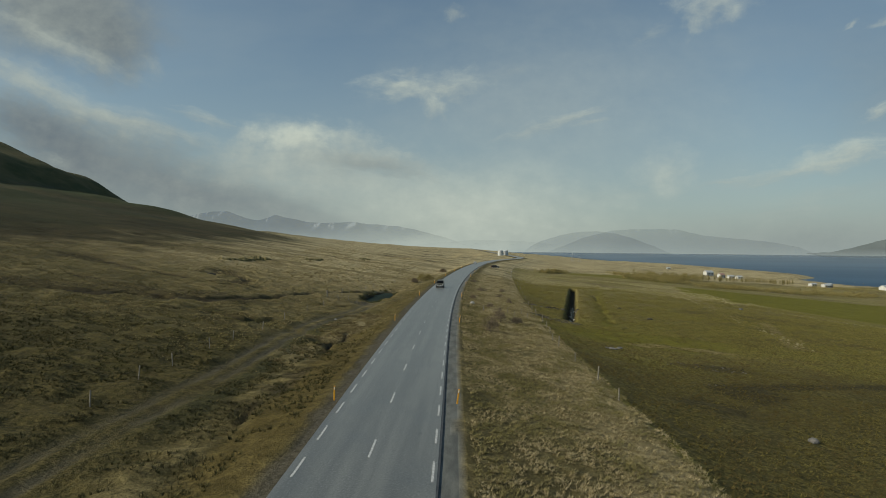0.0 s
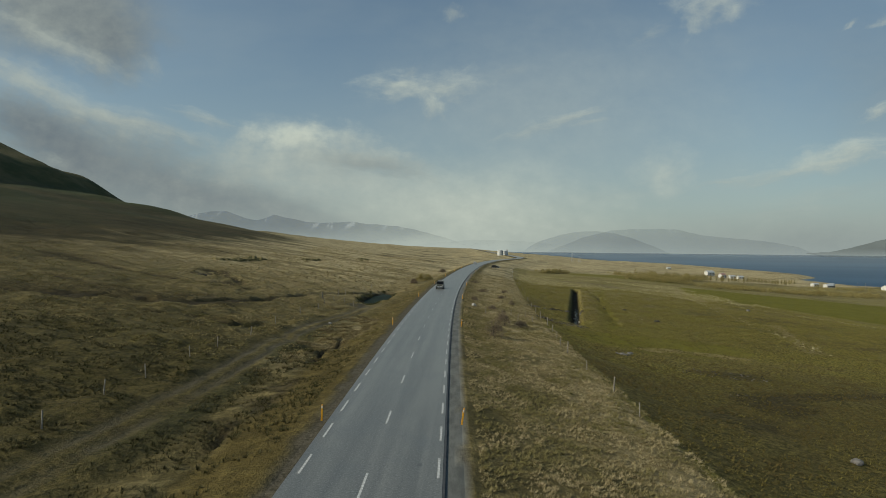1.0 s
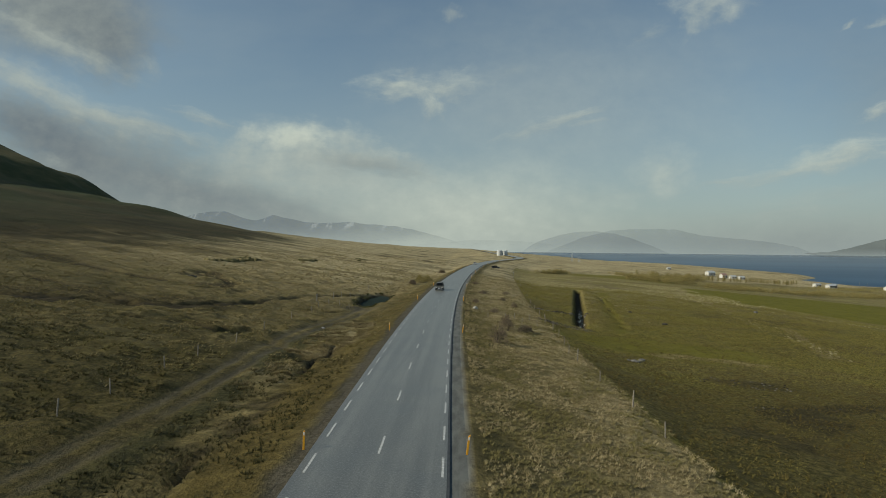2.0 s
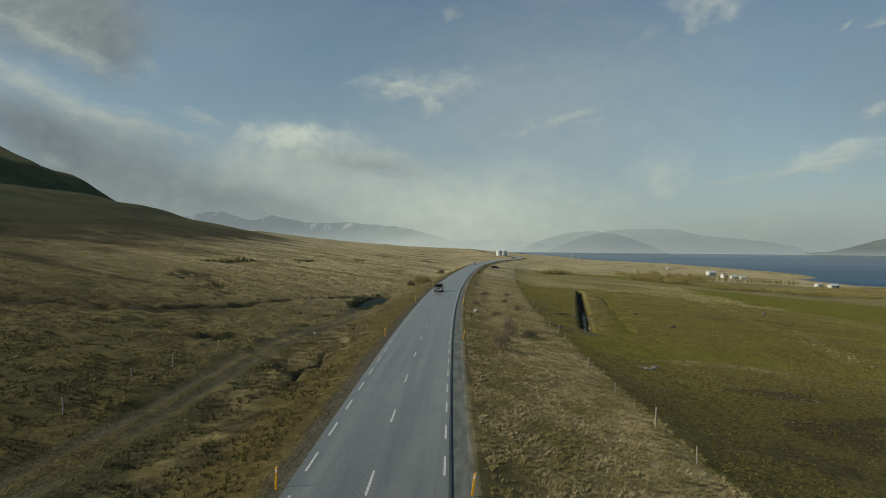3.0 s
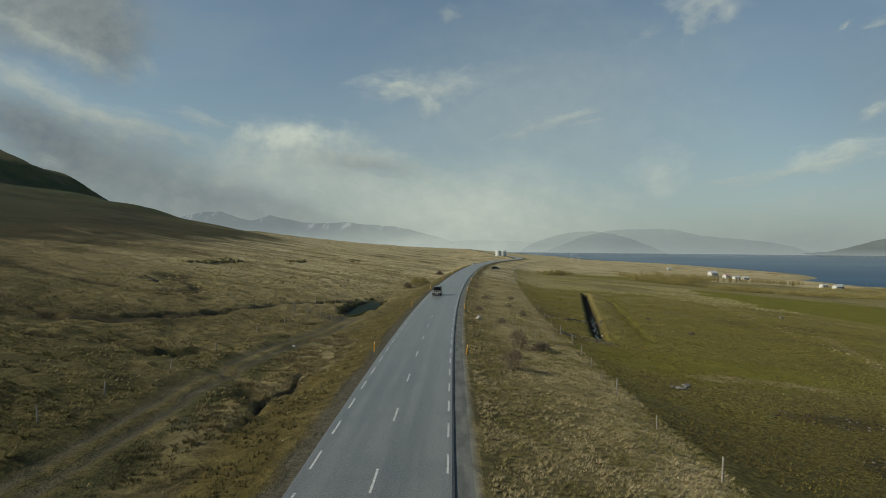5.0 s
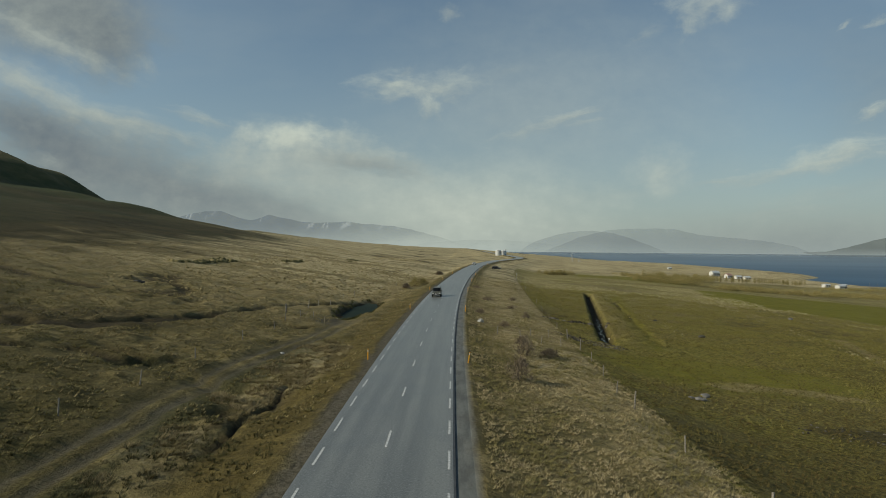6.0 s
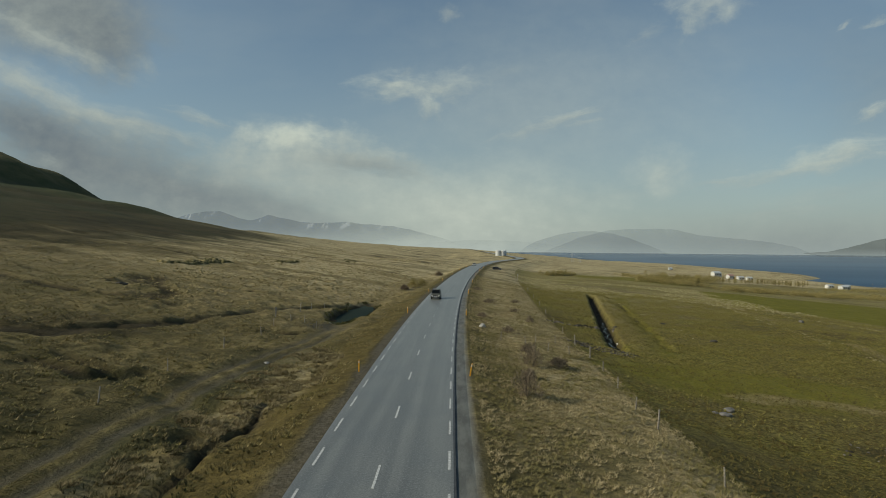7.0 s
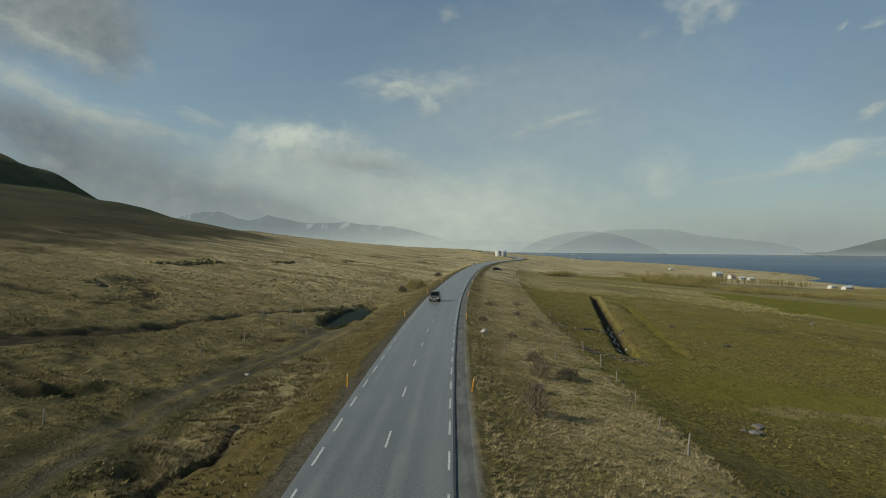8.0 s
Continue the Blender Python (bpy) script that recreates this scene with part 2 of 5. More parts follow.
def ground_material():
    m = Mat("heath_and_meadow", 0.95, 0, 0.15)
    big, mid, small, grain = m.noise(0.018, 5, 0.6), m.noise(0.13, 5, 0.62), m.noise(0.9, 5, 0.65), m.noise(5.0, 4, 0.7)
    tuft = m.noise(2.2, 4, 0.7)
    dry = m.mix(m.ramp(small, 0.34, 0.66), (0.110, 0.090, 0.034), (0.280, 0.228, 0.100))
    heath = m.mix(m.ramp(mid, 0.35, 0.62), (0.100, 0.085, 0.033), dry)
    heath = m.mix(m.math("MULTIPLY", m.ramp(big, 0.45, 0.66), 0.55), heath, (0.080, 0.078, 0.024))
    lush = m.mix(m.ramp(tuft, 0.34, 0.66), (0.095, 0.086, 0.014), (0.300, 0.262, 0.058))
    lush = m.mix(m.math("MULTIPLY", m.ramp(mid, 0.48, 0.68), 0.55), lush, m.mix(m.ramp(grain, 0.3, 0.7), (0.095, 0.076, 0.023), (0.25, 0.205, 0.075)))
    lush = m.mix(m.math("MULTIPLY", m.ramp(m.noise(0.045, 5, 0.6, (0.6, 1.3, 1)), 0.47, 0.60), 0.40), lush, m.mix(m.ramp(tuft, 0.32, 0.68), (0.105, 0.082, 0.030), (0.26, 0.205, 0.085)))
    lush = m.mix(m.math("MULTIPLY", m.ramp(big, 0.50, 0.64), 0.6), lush, m.mix(m.ramp(small, 0.3, 0.7), (0.060, 0.048, 0.018), (0.120, 0.098, 0.034)))
    field = m.mix(m.ramp(mid, 0.3, 0.7), (0.165, 0.156, 0.014), (0.225, 0.208, 0.026))
    field = m.mix(m.math("MULTIPLY", m.ramp(tuft, 0.35, 0.65), 0.3), field, (0.105, 0.096, 0.014))
    col = m.mix(m.attr("green"), heath, lush)
    col = m.mix(m.attr("field"), col, field)
    # brown-olive growth; on the left heath this colour also stands for shade
    pasture_and_shade = m.mix(m.ramp(tuft, 0.34, 0.66), (0.040, 0.037, 0.011), (0.150, 0.122, 0.042))
    pasture_and_shade = m.mix(m.math("MULTIPLY", m.ramp(mid, 0.40, 0.60), 0.6), pasture_and_shade, m.mix(m.ramp(small, 0.3, 0.7), (0.055, 0.042, 0.016), (0.125, 0.108, 0.030)))
    col = m.mix(m.attr("pasture_and_shade"), col, pasture_and_shade)
    moss = m.mix(m.ramp(small, 0.3, 0.7), (0.082, 0.063, 0.016), (0.150, 0.116, 0.034))
    col = m.mix(m.attr("moss"), col, moss)
    tan = m.mix(m.ramp(tuft, 0.32, 0.66), (0.235, 0.187, 0.083), (0.43, 0.345, 0.178))
    tan = m.mix(m.math("MULTIPLY", m.ramp(m.noise(0.16, 5, 0.65), 0.46, 0.60), 0.55), tan, m.mix(m.ramp(tuft, 0.32, 0.66), (0.11, 0.095, 0.03), (0.21, 0.18, 0.062)))
    col = m.mix(m.attr("tan"), col, tan)
    # pale straw grass, brightened further to hold far sunlight and haze
    straw = m.mix(m.ramp(m.noise(0.8, 7, 0.8, (0.6, 1, 1)), 0.40, 0.62), (0.27, 0.22, 0.105), (0.66, 0.56, 0.33))
    straw = m.mix(m.math("MULTIPLY", m.ramp(m.noise(0.05, 5, 0.65, (0.5, 1.3, 1)), 0.49, 0.59), 0.72), straw, m.mix(m.ramp(m.noise(0.25, 4, 0.6), 0.4, 0.6), (0.105, 0.088, 0.038), (0.24, 0.195, 0.09)))
    col = m.mix(m.attr("straw"), col, straw)
    gravel = m.mix(m.ramp(grain, 0.25, 0.75), (0.080, 0.071, 0.052), (0.128, 0.116, 0.088))
    col = m.mix(m.attr("gravel"), col, gravel)
    apron = m.mix(m.ramp(m.noise(1.4, 5, 0.7, (1, 0.25, 1)), 0.35, 0.65), (0.095, 0.101, 0.096), (0.150, 0.158, 0.148))
    col = m.mix(m.attr("apron"), col, apron)
    peat = m.mix(m.ramp(small, 0.3, 0.7), (0.016, 0.014, 0.008), (0.055, 0.043, 0.024))
    col = m.mix(m.attr("peat"), col, peat)
    col = m.mix(m.attr("bog"), col, m.mix(m.ramp(tuft, 0.3, 0.7), (0.026, 0.030, 0.013), (0.082, 0.080, 0.030)))
    mud = m.mix(m.ramp(m.noise(1.2, 4, 0.6, (1, 0.3, 1)), 0.3, 0.7), (0.060, 0.056, 0.038), (0.120, 0.108, 0.076))
    col = m.mix(m.attr("track"), col, mud)
    # dark slope colour with the cloud shade painted in
    shaded_moor = m.mix(m.ramp(m.noise(0.03, 5, 0.65, (1, 0.5, 1)), 0.35, 0.65), (0.034, 0.033, 0.013), (0.078, 0.064, 0.028))
    shaded_moor = m.mix(m.math("MULTIPLY", m.ramp(m.noise(0.012, 5, 0.6, (1, 0.6, 1)), 0.46, 0.62), 0.7), shaded_moor, (0.042, 0.046, 0.018))
    shaded_moor = m.mix(m.math("MULTIPLY", m.ramp(m.noise(0.22, 5, 0.65, (1, 0.14, 1)), 0.50, 0.62), 0.5), shaded_moor, (0.026, 0.024, 0.011))
    col = m.mix(m.attr("shaded_moor"), col, shaded_moor)
    hill = m.mix(m.ramp(m.noise(0.02, 7, 0.7, (0.6, 0.6, 1.4)), 0.4, 0.62), (0.052, 0.066, 0.027), (0.120, 0.108, 0.050))
    col = m.mix(m.attr("hill"), col, hill)
    col = m.mix(m.math("MULTIPLY", m.ramp(grain, 0.62, 0.35), m.math("MULTIPLY", m.math("SUBTRACT", 0.5, m.math("MULTIPLY", m.attr("straw"), 0.3)), m.math("SUBTRACT", 1.0, m.math("MAXIMUM", m.attr("apron"), m.attr("track"))))), col, m.mix(0.75, col, (0.01, 0.009, 0.004)))
    m.colour(col)
    even = m.math("MAXIMUM", m.attr("apron"), m.math("MULTIPLY", m.attr("gravel"), 0.7))
    m.bump(m.math("MULTIPLY", m.math("ADD", small, m.math("MULTIPLY", grain, 0.45)), m.math("SUBTRACT", 1.0, m.math("MULTIPLY", even, 0.9))), 1.0, 0.36)
    return m.m


M_GROUND = ground_material()


def asphalt_material():
    m = Mat("worn_asphalt", 0.36, 0, 1.0)
    wear = m.noise(1.0, 5, 0.65, (0.9, 0.03, 1))
    patch = m.noise(0.25, 5, 0.65)
    grit = m.noise(9.0, 5, 0.9)
    # the wheels polish two paths in each lane
    lane = m.math("ABSOLUTE", m.math("SUBTRACT", m.math("ABSOLUTE", m.attr("across")), 1.72))
    path = m.ramp(m.math("ABSOLUTE", m.math("SUBTRACT", lane, 0.78)), 0.45, 0.05)
    wear = m.math("ADD", wear, m.math("MULTIPLY", path, 0.06))
    col = m.mix(m.ramp(wear, 0.36, 0.70), (0.100, 0.102, 0.090), (0.180, 0.183, 0.162))
    col = m.mix(m.math("MULTIPLY", m.ramp(patch, 0.45, 0.7), 0.55), col, (0.095, 0.103, 0.098))
    col = m.mix(m.ramp(grit, 0.51, 0.62), col, (0.25, 0.255, 0.235))
    col = m.mix(m.ramp(grit, 0.48, 0.36), col, (0.050, 0.054, 0.052))
    spot = m.ramp(m.noise(0.9, 2, 0.4), 0.72, 0.78)
    col = m.mix(m.math("MULTIPLY", spot, 0.6), col, (0.04, 0.042, 0.04))
    m.colour(col)
    m.bump(grit, 0.22, 0.012)
    return m.m


M_ASPHALT = asphalt_material()
M_SEAL = plain("bitumen_seam", (0.036, 0.038, 0.040), (0.070, 0.072, 0.074), 2.0, 0.55)
M_PAINT = plain("worn_white_road_paint", (0.34, 0.35, 0.34), (0.66, 0.67, 0.65), 5.0, 0.6)
M_POST = plain("orange_yellow_plastic", (0.62, 0.30, 0.02), (0.72, 0.38, 0.03), 8.0, 0.45)
M_REFLECT = plain("white_reflector", (0.75, 0.75, 0.72), (0.85, 0.85, 0.82), 8.0, 0.3)
M_WOOD = plain("weathered_grey_wood", (0.17, 0.15, 0.12), (0.34, 0.31, 0.26), 6.0, 0.9)
M_ROCK = plain("grey_basalt", (0.09, 0.09, 0.085), (0.21, 0.20, 0.185), 2.5, 0.9, bump=0.05)
M_DARKROCK = plain("dark_mossy_rock", (0.035, 0.034, 0.026), (0.085, 0.078, 0.06), 2.5, 0.95, bump=0.05)
M_PALE = plain("pale_lichen_stone", (0.24, 0.235, 0.21), (0.44, 0.43, 0.40), 3.0, 0.9, bump=0.03)


def water_material(name, a, b, rough, ripple, size):
    m = Mat(name, rough, 0, 0.5)
    m.colour(m.mix(m.ramp(m.noise(size * 0.02, 4, 0.6, (0.3, 1, 1)), 0.35, 0.65), a, b))
    m.bump(m.noise(size, 4, 0.6, (1, 0.6, 1)), ripple, 0.15)
    return m.m


M_SEA = water_material("fjord_water", (0.044, 0.092, 0.150), (0.062, 0.118, 0.180), 0.6, 0.7, 0.12)
M_SEA.node_tree.nodes["Principled BSDF"].inputs["Specular IOR Level"].default_value = 0.16
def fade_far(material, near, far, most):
    """Imitates haze: turns a surface more and more see-through with distance."""
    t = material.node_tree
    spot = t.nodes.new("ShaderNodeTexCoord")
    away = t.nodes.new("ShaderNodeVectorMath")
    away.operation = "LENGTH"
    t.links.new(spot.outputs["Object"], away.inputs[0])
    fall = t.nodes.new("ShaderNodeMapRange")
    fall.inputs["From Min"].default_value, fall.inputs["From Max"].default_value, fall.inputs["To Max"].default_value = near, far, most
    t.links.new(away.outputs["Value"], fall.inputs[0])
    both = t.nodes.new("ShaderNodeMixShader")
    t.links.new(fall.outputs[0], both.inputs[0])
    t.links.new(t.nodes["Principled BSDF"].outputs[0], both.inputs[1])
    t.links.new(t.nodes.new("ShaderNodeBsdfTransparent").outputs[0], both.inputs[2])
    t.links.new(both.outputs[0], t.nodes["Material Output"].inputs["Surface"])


# haze over the far water, put into its transparency
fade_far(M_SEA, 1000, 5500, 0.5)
M_POND = water_material("dark_ditch_water", (0.022, 0.034, 0.029), (0.046, 0.060, 0.048), 0.9, 0.3, 2.0)
M_POND.node_tree.nodes["Principled BSDF"].inputs["Specular IOR Level"].default_value = 0.03

# ---- mesh helpers ----


def mesh_of(name, bm, mat, smooth=False):
    me = bpy.data.meshes.new(name)
    bm.to_mesh(me)
    bm.free()
    if smooth:
        me.polygons.foreach_set("use_smooth", [True] * len(me.polygons))
    me.materials.append(mat)
    return me


def part(name, bm, mat, parent, label="", smooth=False, at=None):
    ob = new(name, mesh_of(name, bm, mat, smooth))
    ob.parent = parent
    if at is not None:
        ob.matrix_basis = at
    return tagged(ob, label)


def array_mesh(name, verts, faces, mat, smooth=False):
    """A mesh from numpy arrays: verts (n, 3), faces (m, 3 or 4)."""
    me = bpy.data.meshes.new(name)
    n, k = faces.shape
    me.vertices.add(len(verts))
    me.vertices.foreach_set("co", np.asarray(verts, np.float32).ravel())
    me.loops.add(n * k)
    me.loops.foreach_set("vertex_index", np.asarray(faces, np.int32).ravel())
    me.polygons.add(n)
    me.polygons.foreach_set("loop_start", np.arange(0, n * k, k, dtype=np.int32))
    me.polygons.foreach_set("use_smooth", np.full(n, smooth))
    me.update(calc_edges=True)
    me.materials.append(mat)
    return me


def box(bm, sx, sy, sz, x=0, y=0, z=0, taper=1.0, rz=0.0):
    """A box with its base centre at x, y, z; its top is scaled by taper."""
    got = bmesh.ops.create_cube(bm, size=1.0)["verts"]
    c, s = math.cos(radians(rz)), math.sin(radians(rz))
    for v in got:
        k = taper if v.co.z > 0 else 1.0
        px, py, pz = v.co.x * sx * k, v.co.y * sy * k, (v.co.z + 0.5) * sz
        v.co = (x + px * c - py * s, y + px * s + py * c, z + pz)
    return got


def smoothstep(a, b, v):
    t = np.clip((v - a) / (b - a), 0, 1)
    return t * t * (3 - 2 * t)


TABLE = np.random.RandomState(5).rand(256, 256)


def vnoise(x, y):
    """Smooth value noise from 0 to 1."""
    xi, yi = np.floor(x).astype(int), np.floor(y).astype(int)
    fx, fy = x - xi, y - yi
    fx, fy = fx * fx * (3 - 2 * fx), fy * fy * (3 - 2 * fy)
    a, b = TABLE[xi % 256, yi % 256], TABLE[(xi + 1) % 256, yi % 256]
    c, d = TABLE[xi % 256, (yi + 1) % 256], TABLE[(xi + 1) % 256, (yi + 1) % 256]
    return (a * (1 - fx) + b * fx) * (1 - fy) + (c * (1 - fx) + d * fx) * fy


def fbm(x, y, size, octaves=4, gain=0.5):
    """Fractal noise from -1 to 1 with the coarsest lumps of that size."""
    total, amp, norm = 0, 1.0, 0.0
    for i in range(octaves):
        k = 2.03 ** i / size
        total = total + amp * (vnoise(x * k + 17.3 * i + 40, y * k + 9.1 * i + 40) * 2 - 1)
        norm += amp
        amp *= gain
    return total / norm


# ---- the plan: the road's line and the lie of the land ----
ROAD_Y = (-900, -60, 0, 30, 52, 73, 97, 125, 150, 180, 240, 310, 380, 460, 515, 575, 620, 665, 800, 960, 1300, 6000)
ROAD_X = (-4, -4.0, -4.2, -4.8, -5.35, -5.75, -6.05, -6.0, -5.7, -5.0, -2.6, 1.5, 7.0, 17.5, 28.0, 46.0, 55.0, 58.5, 57.5, 55.6, 52.0, 20.0)
ROAD_HALF = 3.7


def smooth_line(ys, xs):
    """A finely sampled smooth curve through the knots."""
    fine_y = np.arange(ys[0], ys[-1], 2.0)
    fine_x = np.interp(fine_y, ys, xs)
    k = np.hanning(41)
    k /= k.sum()
    padded = np.concatenate([np.full(20, fine_x[0]), fine_x, np.full(20, fine_x[-1])])
    return fine_y, np.convolve(padded, k, "valid")


LINE_Y, LINE_X = smooth_line(ROAD_Y, ROAD_X)


def road_x(y):
    return np.interp(y, LINE_Y, LINE_X)


def road_turn(y):
    """The road's heading at y: degrees to the left of +y."""
    return -math.degrees(math.atan2(float(road_x(y + 2) - road_x(y - 2)), 4.0))


SIDE_S = (-4800, -2500, -700, -330, -240, -180, -120, -53, -35, -20, -13, -9, -6.5, -4.6, -3.9, 0, 3.9, 4.8, 6.5, 10, 17, 24, 30, 42, 70, 95, 200, 298, 340, 430, 480, 510, 560, 1500, 5200)
SIDE_Z = (90, 70, 46, 39, 36, 25, 13, 4, 1.8, -0.4, -1.1, -1.0, -0.45, -0.09, -0.08, -0.12, -0.08, -0.09, -0.5, -1.2, -2.2, -4.0, -5.0, -5.9, -7.5, -9.2, -18.0, -26.5, -29, -32.5, -37, -43, -49, -70, -90)
FELL_X = (-4800, -1100, -700, -560, -479, -449, -434, -416, -384, -366, -357, -336, -290, -278, -243, -225, 0)
FELL_Z = (410, 260, 164, 112, 78, 65, 60, 51, 46, 36, 27, 16, 9.5, 5.5, 2.5, 0, 0)
SEA_Z = -42.0
DITCH = ((21.7, 126.5), (43.9, 250.0))
FURROW = ((31.5, 132.0), (47.5, 228.0))


def along(x, y, a, b):
    """Distance to the segment a-b, and how far along it (0 to 1)."""
    dx, dy = b[0] - a[0], b[1] - a[1]
    t = ((x - a[0]) * dx + (y - a[1]) * dy) / (dx * dx + dy * dy)
    tc = np.clip(t, 0, 1)
    return np.hypot(x - a[0] - tc * dx, y - a[1] - tc * dy), tc


def carve(d, half, soft):
    return 1 - smoothstep(half, half + soft, d)


def track_s(y):
    return np.interp(y, (20, 50, 85, 95, 108, 122, 140), (-16.7, -16.4, -16.5, -15.6, -13.9, -12.6, -11.6)) + 0.25 * np.sin(y / 7.0)


def rut(x, y, s):
    """The two wheel ruts of the track."""
    off = np.abs(np.abs(s - track_s(y) + 0.2 * fbm(x, y, 8, 2)) - 0.85)
    return carve(off, 0.25, 0.35) * (1 - smoothstep(112, 132, y)) * smoothstep(-0.75, -0.3, fbm(x + 50, y, 14, 2))


def gully(x, y, s):
    """The eroded cut between the road and the track."""
    mid = -10.0 - 0.5 * np.sin(y / 6.0) + 0.9 * fbm(x, y, 5.0, 3)
    run = smoothstep(30, 38, y) * (1 - smoothstep(77, 82, y))
    side = carve(np.hypot(x + 17.6, (y - 70) * 0.7), 0.3, 0.9)
    return np.maximum(carve(np.abs(s - mid), 0.1, 0.4) * run * smoothstep(-0.1, 0.25, fbm(x + 60, y, 6.0, 3)), 0.8 * side)


def pond(x, y):
    d = np.hypot((x + 20.6 - 0.03 * (y - 141)) / 2.9, (y - 142) / 17.0)
    return 1 - smoothstep(0.55, 1.25, d + 0.16 * fbm(x, y, 4.0, 3))


STREAM = ((-62, 82), (-42, 92.5), (-39.5, 100.5), (-35.6, 109.7), (-32.0, 127.0), (-27.5, 138.0), (-23.0, 147.0))


def stream(x, y):
    """Bare peat banks along the brook on the heath."""
    d = np.full(np.shape(x), 1e9)
    for a, b in zip(STREAM[:-1], STREAM[1:]):
        d = np.minimum(d, along(x, y, a, b)[0])
    width = 0.35 + 1.1 * smoothstep(112, 85, y)
    return carve(d + 1.3 * fbm(x, y, 6, 3), width, 1.2)


SCARS = (((-48, 116), (-40, 120)), ((-41, 79.5), (-36, 83)), ((-36, 83), (-31, 81)), ((-31, 81), (-27.5, 83.5)), ((-61, 135), (-57.5, 137)), ((-27.5, 109), (-23, 111.5)), ((-37, 124), (-34, 126)), ((-58, 118), (-52, 121)))


def scars(x, y):
    """Short torn edges of peat on the heath."""
    d = np.full(np.shape(x), 1e9)
    for a, b in SCARS:
        d = np.minimum(d, along(x, y, a, b)[0])
    return carve(d + 1.1 * fbm(x, y, 2.6, 3), 0.35, 0.5)


def brow(x, y):
    """Short broken banks of peat and rock across the heath."""
    line = np.abs(fbm(x * 0.35, y + 0.3 * x, 30, 3) + 0.02)
    wide = smoothstep(180, 480, y)
    return carve(line, 0.025 + 0.04 * wide, 0.04 + 0.03 * wide) * smoothstep(-0.1, 0.2, fbm(x + 300, y + 80, 16, 3))


def height(x, y, rough=True):
    x, y = np.asarray(x, float), np.asarray(y, float)
    s = x - road_x(y)
    lee = smoothstep(25, 70, -s)
    side = s * (1 - lee) + (x + 5.5) * lee
    # a low headland pushes the shore out beyond the farms
    side = side - 135 * smoothstep(1030, 1240, y) * (1 - smoothstep(1750, 2400, y)) * smoothstep(240, 560, side)
    z = np.interp(side, SIDE_S, SIDE_Z)
    # the dark fell beside the road and the land falling off ahead of it
    z = np.where(s < 0, z * np.interp(y, (470, 560, 900, 1300, 2400, 4800), (1.0, 0.79, 0.645, 0.545, 0.34, 0.18)), z)
    fell = np.interp(x + 10 * fbm(x, y, 90, 4) * smoothstep(250, 330, -x), FELL_X, FELL_Z) * (1 - smoothstep(585, 690, y + 18 * fbm(x, y + 500, 120, 3)))
    z = z + fell * (1 + 0.08 * fbm(x, y, 160, 4))
    away = smoothstep(5.0, 14.0, np.abs(s))
    land = 1 - smoothstep(450, 530, s)
    z = z + away * land * fbm(x, y, 60, 3) * (0.35 + 2.6 * smoothstep(60, 400, np.abs(s)))
    if rough:
        left = smoothstep(-6, -11, s)
        right = smoothstep(6, 12, s) * (1 - 0.55 * smoothstep(19, 23, s))
        near = 1 - smoothstep(170, 330, y)
        t = np.abs(s - track_s(y))
        worn = carve(t, 1.3, 1.0) * (1 - smoothstep(120, 135, y))
        calm = 1 - 0.85 * worn
        z = z + near * calm * (left * 0.42 + right * 0.18) * fbm(x, y, 3.2, 3)
        z = z + near * calm * (0.12 + 0.08 * left) * away * fbm(x + 31, y, 1.2, 2)
        z = z - 0.12 * worn - 0.13 * rut(x, y, s)
        z = z - 0.5 * gully(x, y, s) * (1 + 0.8 * fbm(x, y, 1.5, 3))
        z = z - 0.4 * scars(x, y) - 0.45 * stream(x, y) - 0.4 * brow(x, y) * left * (s > -170)
    d, k = along(x, y, *DITCH)
    bank = along(x, y, (DITCH[0][0] + 4.5, DITCH[0][1]), (DITCH[1][0] + 3.5, DITCH[1][1]))[0]
    z = z + 0.3 * (1 - smoothstep(0.6, 3.2, bank)) * (1 + 0.8 * fbm(x, y, 5, 2))
    z = z - 0.35 * carve(along(x, y, *FURROW)[0] + 0.5 * fbm(x, y, 4, 2), 0.3, 0.9)
    z = z - 1.7 * carve(d + 0.4 * fbm(x, y, 3.0, 3), 0.65, 1.0)
    z = z - 1.15 * pond(x, y)
    return z


def ground_z(x, y):
    return float(height(np.array([x]), np.array([y]))[0])


def steps(*runs):
    """Samples along a line: (from, to, step, growth) after one another."""
    out = []
    for a, b, d, g in runs:
        v = a
        while v < b:
            out.append(v)
            v += d
            d *= g
    return np.array(out)


ROWS_Y = np.concatenate([-steps((2.0, 900, 3.0, 1.18))[::-1], steps((0, 24, 1.0, 1), (24, 150, 0.45, 1), (150, 300, 1.0, 1.0), (300, 1300, 2.0, 1.02), (1300, 4800, 25, 1.04))])
_half = steps((0.0, 50, 0.45, 1), (50, 130, 1.1, 1.0), (130, 700, 2.2, 1.03), (700, 4800, 30, 1.08))
COLS_S = np.concatenate([-_half[:0:-1], _half[_half < 740]])


def shaded_moor_at(y, z, wob):
    """Where the slope's colour is darkened to hold the cloud shade on it."""
    return smoothstep(4.5, 14.5, z + 4.5 * wob - 0.014 * (y - 170)) * (1 - smoothstep(380, 760, y + 90 * wob) * (1 - smoothstep(22, 36, z)))


